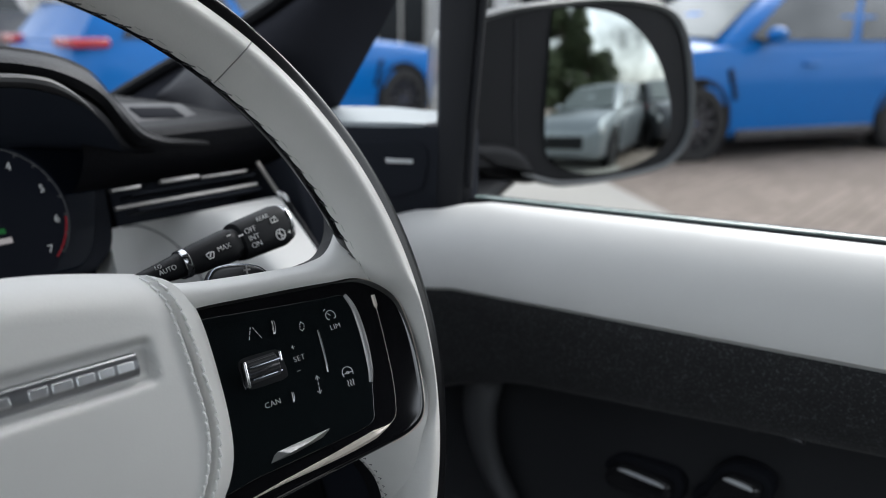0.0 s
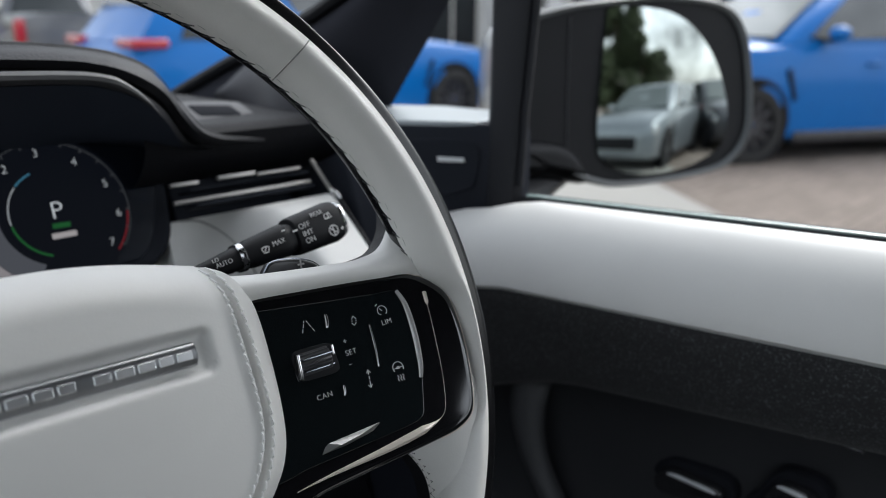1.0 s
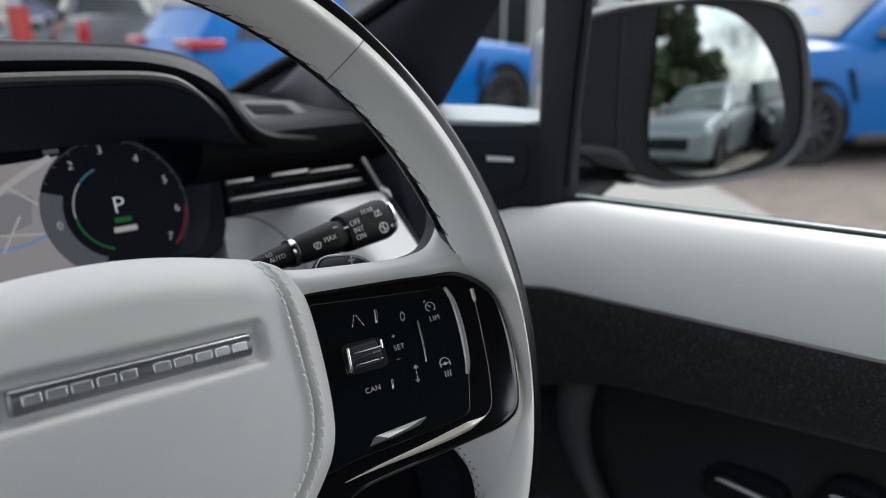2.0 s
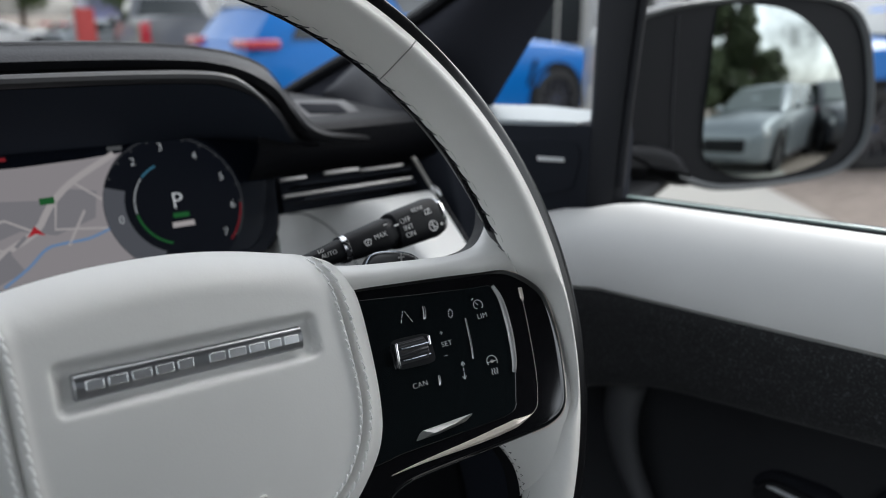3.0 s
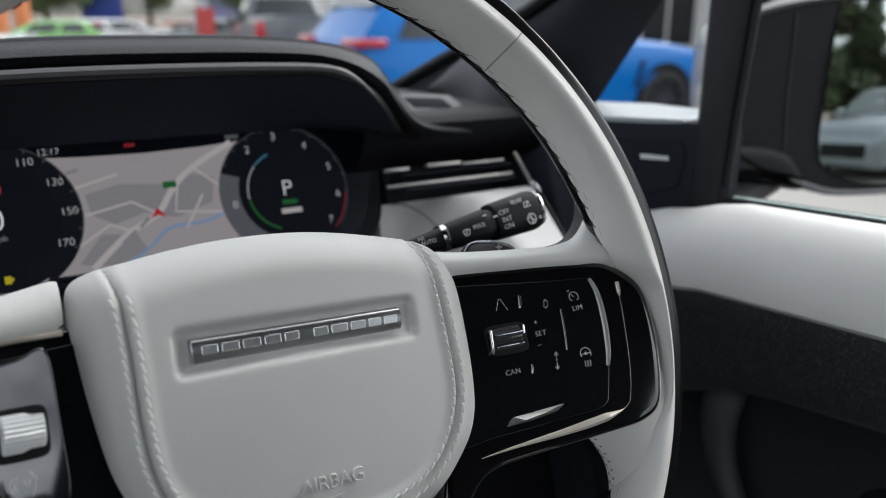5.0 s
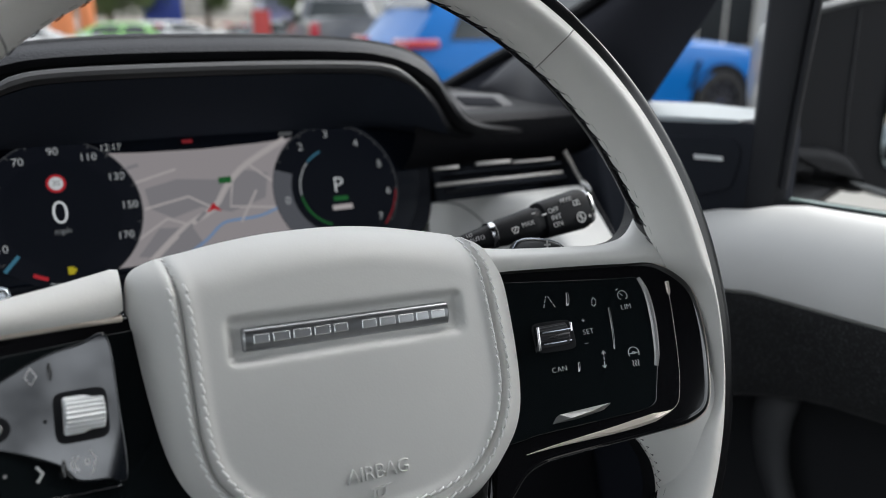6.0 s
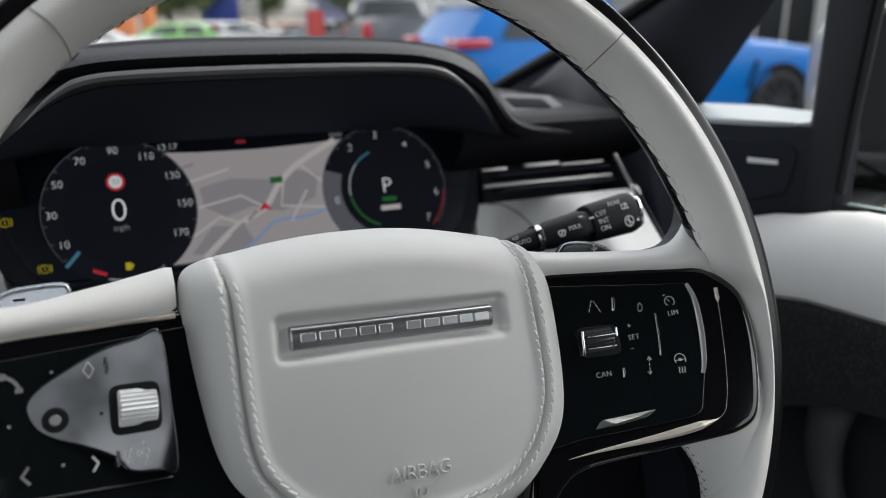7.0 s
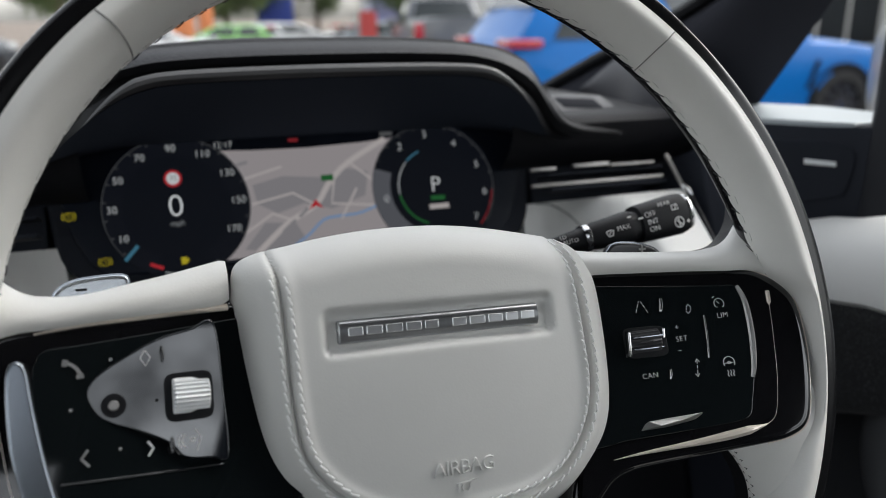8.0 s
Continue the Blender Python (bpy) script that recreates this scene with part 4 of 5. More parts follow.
    sign = [(-0.0958 + 0.0060 * math.cos(a), 0.1347 + 0.0060 * math.sin(a)) for a in np.linspace(0, 2 * math.pi, 32, endpoint=False)]
    plate("limit_sign", sign, 7, RED, "red ringed speed limit sign")
    plate("limit_sign_face", [(-0.0958 + (x + 0.0958) * 0.72, 0.1347 + (y - 0.1347) * 0.72) for x, y in sign], 8, NUMERAL)
    word("30", -0.0958, 0.1347, 0.0052, DARK, 9)
    for cx, cy in ((-0.1642, 0.1138), (-0.1446, 0.0812)):
        line("warning_lamp", [arc(cx, cy, 0.0027, 0, 360, 20), [(cx, cy - 0.0011), (cx, cy + 0.0014)], arc(cx, cy, 0.0041, 140, 220, 8), arc(cx, cy, 0.0041, -40, 40, 8)], 0.00042, 6, YELLOW, "yellow warning lamp")


cluster()


def cowl():
    """Leather hood over the display, open towards the driver."""
    top = anchor("cluster_hood", DASH @ pose(0, 0.15, -0.25), "black leather hood arching over the instrument display", "dashboard hood")
    def arch(half):
        """A line over the display from its right half: across, up, and how far it sets back."""
        full = [(-u, v, d) for u, v, d in half[::-1]] + half[1:]
        return spline(mm(full), 160)
    lip = arch([(0, 174, 0), (60, 173.4, 0), (94, 172, 0), (109, 168.8, 0), (121, 164, 0), (134, 156.5, 4), (147.5, 150, 18), (163, 143, 40), (177, 140, 58), (195, 138, 70), (214, 137, 78), (240, 136, 88)])
    crest = arch([(0, 223, 0), (60, 222.3, 0), (115, 218, 0), (138, 215, 0), (152, 210.5, 0), (163, 203, 0), (170.5, 191, 0), (178, 179, 0), (185, 166.5, 0), (193, 155.5, 0), (207, 148.6, 2), (227, 145.4, 6), (254, 143, 14)])
    scr = arch([(0, 160, 0), (120, 159.5, 0), (152, 158, 0), (164, 154.5, 0), (171, 149, 0), (175, 141, 0), (176, 134, 0), (176.5, 128, 0), (177, 122, 0)])
    def ring(a, b, t, w):
        return [(x[0] + (y[0] - x[0]) * t, x[1] + (y[1] - x[1]) * t - 0.15, w - x[2] - (y[2] - x[2]) * t + 0.25) for x, y in zip(a, b)]
    link("inner_bezel", *grid([ring(scr, lip, 0, SW + 0.0020), ring(scr, lip, 0.25, -0.262), ring(scr, lip, 0.6, -0.225), ring(scr, lip, 0.97, -0.176)]), HAZY_BEZEL, top, "matt black inner bezel")
    lp = [(0.0, -0.176), (0.0, -0.171), (0.02, -0.169), (0.07, -0.1685), (0.12, -0.170), (0.15, -0.174), (0.16, -0.180)]
    def fading(t, w):
        """The edge band, thinning out where it runs down to the dash."""
        k = [1 - min(1.0, max(0.0, (abs(p[0]) - 0.110) / 0.032)) for p in lip]
        return [(x[0] + (y[0] - x[0]) * t * q, x[1] + (y[1] - x[1]) * t * q - 0.15, w * q - 0.178 * (1 - q) - x[2] + 0.25) for x, y, q in zip(lip, crest, k) if q > 0]
    link("bezel_edge", *grid([fading(t, w) for t, w in lp]), SATIN_GREY, top, "satin grey bezel edge")
    # black strip draws the shade in the gap under the leather
    link("bezel_gap", *grid([ring(lip, crest, t, w) for t, w in ((0.0, -0.1785), (0.12, -0.180), (0.2, -0.196), (0.36, -0.196))]), BLACK_PLASTIC, top, "black rubber joint")
    ct = [(0.30, -0.192), (0.36, -0.186), (0.46, -0.190), (0.62, -0.203), (0.80, -0.220), (0.92, -0.234), (1.0, -0.252), (1.02, -0.28), (0.98, -0.33), (0.84, -0.40)]
    link("leather_cover", *grid([ring(lip, crest, t, w) for t, w in ct]), BLACK_LEATHER, top, "grained black leather cover")
    for t, w in ((0.70, -0.2095), (0.76, -0.2150)):
        link("cover_stitching", *tube(ring(lip, crest, t, w + 0.0012), 0.0004, 5), DARK_THREAD, top)


cowl()


# ---- dashboard ----
def dashboard():
    top = anchor("dashboard", DASH, "black and pale grey leather dashboard", "dashboard")
    fw = lambda v0, w0, t, up=0.0: (v0 + 0.342 * t + 0.94 * up, w0 - 0.94 * t + 0.342 * up)
    prof = [(0.1225, -0.274), (0.1260, -0.264), (0.1330, -0.251), (0.1410, -0.243), (0.1490, -0.240), (0.1550, -0.244), fw(0.160, -0.256, 0), fw(0.160, -0.256, 0.06), fw(0.158, -0.262, 0.14, 0.004), fw(0.158, -0.262, 0.28, 0.002), fw(0.158, -0.262, 0.45, -0.01)]
    for name, us in (("upper_pad", np.linspace(0.150, 0.338, 14)), ("upper_pad", np.linspace(-1.10, -0.150, 24)), ("upper_pad_centre", np.linspace(-0.150, 0.150, 8))):
        rows = []
        for u in us:
            drop = 0.012 * max(0.0, (u - 0.30) / 0.04) ** 2
            p2 = prof if name == "upper_pad" else prof[7:]
            rows.append([(u, v - drop, w) for v, w in p2])
        link(name, *grid(rows), DIM_DASH_LEATHER, top, "black leather dash top")
    # demister slot, on a grey plate painting the lit pad, tilted to the camera
    for nm, hx, hy, z1, mt in (("lit_pad_plate", 0.034, 0.024, 0.0030, LIT_PAD_GREY), ("demister_vent", 0.020, 0.012, 0.0042, SUEDE_BLACK)):
        slot = link(nm, *box(-hx, hx, -hy, hy, -0.004, z1, 0.003), mt, top, "slim demister vent")
        slot.matrix_local = pose(0.2400, 0.1752, -0.296, -54, 0, -4)
    for s, u0, u1 in ((1, 0.179, 0.284), (-1, -0.284, -0.179)):
        link("vent_back", *box(u0, u1, 0.0915, 0.124, -0.300, -0.283, 0.002), HAZY_BLACK, top, "black air vent cavity")
        for v, w in ((0.1120, -0.252), (0.1000, -0.248)):
            link("vent_blade", *box(u0, u1, v - 0.0012, v + 0.0012, w - 0.018, w + 0.002, 0.0008), HAZY_BLACK, top)
        for a, b, c, d in ((0.1632, 0.185, 0.1164, 0.0013), (0.2005, 0.2322, 0.1171, 0.0014), (0.2335, 0.2742, 0.1156, 0.0010), (0.1632, 0.2808, 0.1038, 0.0013)):
            if s > 0:
                link("vent_strip", *box(a, b, c - d, c + d, -0.250, -0.2455, 0.0005), VENT_METAL, top, "slim chrome vent strip")
        link("vent_end_trim", *tube([(s * 0.2836, 0.1205, -0.243), (s * 0.288, 0.107, -0.241), (s * 0.2928, 0.093, -0.239)], 0.0016 if s > 0 else 0.0008, 8), VENT_METAL, top, "bright vent end trim")
        link("vent_end_trim", *tube([(s * 0.2920, 0.0945, -0.2385), (s * 0.2955, 0.0885, -0.2365), (s * 0.2975, 0.083, -0.235)], [0.0018, 0.0030, 0.0012], 10), CHROME, top, "small polished vent corner piece")
        link("vent_end_trim", *tube([(s * 0.2968, 0.0840, -0.2340), (s * 0.2850, 0.0577, -0.2040), (s * 0.2755, 0.0320, -0.1780)], 0.0006, 8), SATIN_GREY, top, "slim dark fascia edge")
    # pale leather lower fascia
    prof = [(0.0912, -0.262), (0.0912, -0.245), (0.0900, -0.240), (0.0850, -0.233), (0.0600, -0.207), (0.0330, -0.180), (0.0250, -0.182), (0.0220, -0.200)]
    end = lambda v: 0.2925 - 0.32 * (0.0912 - v)
    def tucked(u, v, w):
        """A point of the fascia, run back behind the display and rescaled to fit the camera's view."""
        k = min(1.0, max(0.0, (0.240 - abs(u)) / 0.052))
        k = k * k * (3 - 2 * k)
        deep = w + k * min(0.0, (-0.283 if abs(u) > 0.166 else -0.310) - w)
        return (u, 0.0525 + (v - 0.0525) * (0.268 - deep) / (0.268 - w), deep)
    for s, ks in ((1, np.linspace(0, 1, 26)), (-1, np.linspace(0, 1, 26))):
        rows = []
        for k in ks:
            r = []
            for v, w in prof:
                u = 0.140 + (end(v) - 0.140) * k
                r.append(tucked(s * u, v, w))
            rows.append(r)
        link("lower_fascia", *grid(rows), LEATHER, top, "pale grey leather lower fascia")
    link("lower_fascia", *grid([[(u, v, w) for v, w in prof] for u in np.linspace(-0.90, -0.312, 12)]), LEATHER, top, "pale grey leather lower fascia")
    seam = []
    for u, v in spline([(0.182, 0.0905), (0.194, 0.0885), (0.2025, 0.0805), (0.2075, 0.070), (0.210, 0.058), (0.211, 0.042)], 16):
        w = np.interp(v, [0.033, 0.06, 0.085, 0.09, 0.0912], [-0.180, -0.207, -0.233, -0.240, -0.245])
        x, y, z = tucked(u, v, w)
        seam.append((x, y, z + 0.0005))
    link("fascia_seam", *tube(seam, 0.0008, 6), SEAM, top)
    link("lower_panel", *box(-0.90, 0.305, -0.45, -0.03, -0.42, -0.296, 0.01), BLACK_PLASTIC, top, "black lower dash")
    link("end_panel", *box(0.306, 0.342, -0.45, 0.121, -0.50, -0.228, 0.004), HAZY_BLACK, top, "black dash end panel")
    link("dash_core", *box(-1.05, 0.33, -0.40, 0.118, -0.60, -0.305, 0.004), HAZY_BLACK, top, "dash body")


dashboard()


# ---- driver's door ----
XB = lambda y: 0.380 + 0.10 * (0.13 - y)
ZB = lambda y: 1.186 + 0.05 * (0.13 - y)


def door():
    top = anchor("driver_door", pose(0.42, -0.2, 0.5), "pale grey and black leather-trimmed driver's door", "car door")
    base = Matrix(top.matrix_world).inverted()
    def add(name, geo, m, parent=top, label=""):
        ob = link(name, *geo, m, parent, label)
        ob.matrix_local = base if parent is top else ID
        return ob
    ys = np.linspace(0.42, -1.0, 60)
    def dip(y, a, b):
        q = min(1.0, max(0.0, (y - a) / (b - a)))
        return q * q * (3 - 2 * q)
    def strip(prof, bend=False, front=False):
        """A band along the door; its lower edge dips towards the front."""
        rows = []
        for y in ys:
            d = (0.009 - 0.05 * (y + 0.18) + 0.0) if y < 0.0 else (0.0 - 0.055 * y - 1.0 * max(0.0, y - 0.06) ** 1.6)
            d = max(d, -0.05)
            low = 0.011 * dip(y, 0.11, 0.165) + 0.014 * dip(y, 0.16, 0.23) if front else 0.0
            rows.append([(XB(y) + dx, y, ZB(y) + dz - low + (d * min(1.0, max(0.0, (-0.095 - dz) / 0.03)) if bend else 0.0)) for dx, dz in spline(prof, 20)])
        return grid(rows)
    add("upper_trim", strip([(0.004, -0.02), (0.001, -0.001), (-0.012, -0.0005), (-0.024, -0.0070), (-0.034, -0.0160), (-0.042, -0.028), (-0.0475, -0.042), (-0.0505, -0.0560), (-0.047, -0.0600)], front=True), LEATHER, label="smooth pale grey leather window ledge")
    add("middle_insert", strip([(-0.042, -0.057), (-0.0485, -0.0605), (-0.044, -0.080), (-0.036, -0.103), (-0.028, -0.122), (-0.018, -0.132), (-0.004, -0.136), (0.012, -0.138)], True), MICROFIBRE, label="charcoal microfibre insert")
    add("lower_panel", strip([(0.010, -0.130), (0.014, -0.150), (0.012, -0.20), (0.004, -0.26), (-0.02, -0.285), (-0.07, -0.292), (-0.085, -0.30), (-0.085, -0.36), (-0.05, -0.60)]), DOOR_BLACK, label="black lower door panel with armrest")
    add("outer_skin", strip([(0.030, -0.006), (0.050, -0.004), (0.085, -0.05), (0.100, -0.16), (0.105, -0.30), (0.09, -0.62), (0.0, -0.64)]), GREY_PAINT, label="silver outer door skin")
    # lowered window: the glass edge and its seal
    yy = np.linspace(0.132, -1.0, 30)
    add("window_glass", grid([[(XB(y) + dx, y, ZB(y) + dz) for dx, dz in ((0.011, -0.05), (0.011, 0.0010), (0.0125, 0.0017), (0.015, 0.0017), (0.0165, 0.0010), (0.0165, -0.05))] for y in yy]), GLASS_EDGE, label="greenish edge of the lowered side window")
    add("window_seal", grid([[(XB(y) + dx, y, ZB(y) + dz) for dx, dz in ((0.001, -0.01), (0.003, 0.0015), (0.009, 0.000), (0.0105, -0.02))] for y in yy]), BLACK_PLASTIC, label="black rubber window seal")
    add("outer_seal", grid([[(XB(y) + dx, y, ZB(y) + dz) for dx, dz in ((0.0175, -0.02), (0.019, 0.001), (0.030, -0.001), (0.033, -0.02))] for y in yy]), BLACK_PLASTIC)
    # divider between main window and quarter light
    rows = []
    for z, x, y0, y1 in ((1.17, 0.400, 0.150, 0.185), (1.25, 0.400, 0.147, 0.183), (1.337, 0.397, 0.138, 0.180), (1.50, 0.378, 0.122, 0.174), (1.62, 0.352, 0.110, 0.170)):
        rows.append([(x, y0 + 0.003, z), (x - 0.003, y0 + 0.008, z), (x - 0.004, y1 - 0.008, z), (x, y1 - 0.002, z), (x + 0.010, y1, z), (x + 0.012, y1 - 0.004, z), (x + 0.012, y0 + 0.004, z), (x + 0.008, y0, z)])
    add("window_divider", grid(rows, close_row=True, cap=True), DIVIDER_BLACK, label="black upright window divider")
    add("divider_seal", tube([(x + 0.004, y, z) for z, x, y in ((1.19, 0.400, 0.149), (1.25, 0.400, 0.146), (1.337, 0.397, 0.137), (1.50, 0.378, 0.121))], 0.0028, 8), DIVIDER_BLACK, label="black window channel")
    # loudspeaker pod in the corner, turned towards the driver
    plan = [(0.322, 0.272), (0.352, 0.235), (0.384, 0.196), (0.396, 0.181), (0.400, 0.172), (0.4035, 0.156), (0.406, 0.151), (0.418, 0.151), (0.440, 0.20), (0.440, 0.34), (0.36, 0.34), (0.32, 0.30)]
    rows = []
    for d, k in ((0.0, -1), (0.0, 0), (0.0, 1), (0.002, 2), (0.006, 3)):
        r = []
        for (x, y), (xi, yi) in zip(plan, inset(plan, d)):
            zt, zl = 1.2370 + 0.012 * (0.24 - y), 1.150 + 0.28 * max(0.0, 0.25 - y)
            r.append((xi, yi, {-1: zl - 0.02, 0: zl, 1: zt - 0.005, 2: zt - 0.001, 3: zt}[k]))
        rows.append(r)
    add("speaker_pod", grid(rows, close_row=True, cap=True), HAZY_BLACK, label="black corner loudspeaker housing")
    A, B = np.array([0.327, 0.2657]), np.array([0.3935, 0.1843])
    d = (A - B) / np.linalg.norm(A - B)
    n = np.array([-d[1], d[0]])
    n = n if n[0] < 0 else -n
    grill = spline([(0.004, 1.222), (0.003, 1.190), (0.010, 1.182), (0.050, 1.172), (0.095, 1.166), (0.100, 1.220), (0.05, 1.224)], 50, closed=True)
    sl = slab([(a, z) for a, z in grill], lambda a, z: 0.0018, 0.003, 0.0012)
    add("speaker_grille", ([(*(B + d * a + n * h), z) for a, z, h in sl[0]], sl[1]), HAZY_BLACK, label="fine black speaker grille")
    sl = slab([(0.0128, 1.2060), (0.0352, 1.2062), (0.0358, 1.2102), (0.0132, 1.2096)], lambda a, z: 0.0032, 0.0016, 0.0004)
    add("name_plate", ([(*(B + d * a + n * h), z) for a, z, h in sl[0]], sl[1]), ALUMINIUM, label="small blank metal name plate")
    ledge = [(0.345, 0.2455), (0.376, 0.2080), (0.392, 0.1890), (0.430, 0.198), (0.478, 0.235), (0.470, 0.300), (0.428, 0.335), (0.38, 0.30)]
    add("pod_ledge", slab(ledge, lambda x, y: 1.2392 - 0.02 * max(0.0, x - 0.40), 0.004, 0.001), LEDGE_SKY_GREY, label="pale quarter-light ledge")
    # pull handle: an upright curved grip
    path = spline([(0.402, 0.122, 1.044), (0.386, 0.111, 1.043), (0.377, 0.110, 1.022), (0.374, 0.106, 0.997), (0.373, 0.096, 0.972), (0.373, 0.077, 0.944), (0.376, 0.054, 0.905), (0.384, 0.026, 0.866)], 30)
    rows = []
    for p in path:
        rows.append([(p[0] + 0.010 * math.sin(a), p[1] + 0.0165 * math.cos(a), p[2] + 0.006 * math.cos(a)) for a in np.linspace(0, 2 * math.pi, 16, endpoint=False)])
    add("pull_handle", grid(rows, close_row=True, cap=True), HANDLE_BLACK, label="black leather door pull")
    # seat-shaped adjustment switches; pale tubes draw the highlight on their upper edges
    def seat_switch(name, pts, y, z, lit):
        rg = spline(mm(pts), 60, closed=True)
        m = base @ pose(0.393, y, z) @ pose(0, 0, 0, 90, 0, -93) @ pose(0, 0, 0, 6, 0, 0)
        b = link(name, *slab(rg, lambda u, v: 0.0, 0.016, 0.0045, 5), SWITCH_BLACK, top, "black seat adjustment switch")
        b.matrix_local = m
        w = link("switch_surround", *slab(inset(rg, -0.0055), lambda u, v: -0.009, 0.010, 0.002), SUEDE_BLACK, b, "matt black recess round the switch")
        (u0, v0), (u1, v1) = lit
        path = [(u0 / 1000 + (u1 - u0) / 1000 * k, v0 / 1000 + (v1 - v0) / 1000 * k - 0.0010 * abs(2 * k - 1) ** 6, 0.0004) for k in np.linspace(0, 1, 14)]
        link("bright_edge", *tube(path, [0.0016 * (1 - 0.6 * abs(2 * k - 1) ** 4) for k in np.linspace(0, 1, 14)], 8), ALUMINIUM, b, "bright switch edge")
    seat_switch("seat_base_switch", [(-27, -1), (-21, 5), (-13, 8.6), (8, 9.8), (22, 10.4), (26, 6.5), (25, -3), (18, -11), (-4, -13), (-24, -15), (-29, -8)], -0.026, 0.992, ((-16, 7.5), (22, 9.2)))
    seat_switch("seat_back_switch", [(-19, -7), (-12, 8), (-4, 16.6), (7, 18), (15, 17.4), (18.5, 12.5), (15, 2), (5, -16), (-10, -26), (-24, -24), (-26, -16)], -0.094, 1.010, ((-6, 16.0), (14.0, 15.8)))
    for y in (-0.099, -0.128):
        add("shelf_button", box(0.3925, 0.4005, y - 0.0055, y + 0.0055, 1.0590 - 0.07 * y, 1.0625 - 0.07 * y, 0.0015), SATIN_DARK, label="small memory button")


door()


# ---- front pillar, roof, floor and the far side of the cabin ----
def pillar():
    left = spline([(0.330, 0.68, 1.190), (0.343, 0.60, 1.228), (0.360, 0.52, 1.263), (0.384, 0.34, 1.336), (0.365, 0.10, 1.450), (0.33, -0.1, 1.54)], 24)
    right = spline([(0.425, 0.40, 1.140), (0.421, 0.34, 1.220), (0.420, 0.322, 1.241), (0.418, 0.244, 1.337), (0.400, 0.06, 1.55), (0.385, 0.0, 1.60)], 24)
    rows = []
    for a, b in zip(left, right):
        r = []
        for t in np.linspace(0, 1, 11):
            p = a + (b - a) * t
            bulge = 0.022 * math.sin(math.pi * t) ** 0.7
            r.append((p[0] - bulge, p[1], p[2] - 0.3 * bulge))
        back = [(b[0] + 0.012, b[1] + 0.05, b[2]), (a[0] + 0.03, a[1] + 0.05, a[2] + 0.01)]
        rows.append(r + back)
    placed("windscreen_pillar", grid(rows, close_row=True, cap=True), PILLAR_CLOTH, ID, "dark fabric-covered windscreen pillar", "pillar", "structure")
    # moulded cover at the pillar's base, windscreen light put into its paler grey
    low = spline([(0.338, 0.505, 1.236), (0.336, 0.440, 1.234), (0.315, 0.365, 1.240), (0.326, 0.330, 1.235)], 14)
    high = spline([(0.341, 0.500, 1.247), (0.348, 0.455, 1.276), (0.345, 0.375, 1.300), (0.348, 0.335, 1.290)], 14)
    rows = [[tuple(a + (b - a) * t + np.array([-0.007, -0.004, 0.002]) * math.sin(math.pi * t)) for t in np.linspace(0, 1, 9)] for a, b in zip(low, high)]
    back = [[(x + 0.012, y + 0.010, z) for x, y, z in r[::-1]] for r in rows]
    placed("trim", grid([r + b for r, b in zip(rows, back)], close_row=True, cap=True), PILLAR_BASE, ID, "moulded pillar foot cover, paler for windscreen light on it", "trim", "structure")
    # black rubber seal along the windscreen edge
    placed("trim", tube([(p[0] - 0.004, p[1] + 0.006, p[2] + 0.004) for p in left], 0.007, 8), BLACK_PLASTIC, ID, "black windscreen edge seal", "seal", "structure")


pillar()


def cabin():
    def sheet(name, geo, m, label, cat):
        placed(name, geo, m, ID, label, cat, "structure")
    # unseen shell; roof opening, rail and walls sized to steer light and reflections
    sheet("ceiling", join(box(-1.10, -0.72, -2.0, -0.03, 1.62, 1.66, 0.01), box(0.105, 0.46, -2.0, -0.03, 1.62, 1.66, 0.01), box(-0.72, 0.105, -0.70, -0.03, 1.62, 1.66, 0.01), box(-0.72, 0.105, -2.0, -1.30, 1.62, 1.66, 0.01)), SUEDE_BLACK, "unseen dark headlining, its glass-roof opening sized for light", "ceiling")
    sheet("floor", box(-1.20, 0.46, -2.0, 0.9, 0.42, 0.46, 0.005), MICROFIBRE, "dark carpeted cabin floor", "floor")
    sheet("wall_rear", box(-1.10, 0.40, -2.05, -2.0, 0.46, 1.45, 0.01), SUEDE_BLACK, "unseen dark rear wall limiting light from behind", "wall")
    sheet("wall_left", box(-1.20, -1.12, -2.0, 0.6, 0.46, 1.22, 0.01), SUEDE_BLACK, "unseen dark far wall limiting light from the left", "wall")
    sheet("wall_right", join(box(0.40, 0.46, -2.0, -0.72, 1.0, 1.64, 0.01), box(0.36, 0.45, -0.9, 0.06, 1.46, 1.64, 0.03)), SUEDE_BLACK, "unseen dark rail and pillar blocking side light", "wall")
    sheet("wall_front", box(-1.10, 0.40, 0.62, 0.66, 0.46, 1.16, 0.005), BLACK_PLASTIC, "black bulkhead under the windscreen", "wall")


cabin()


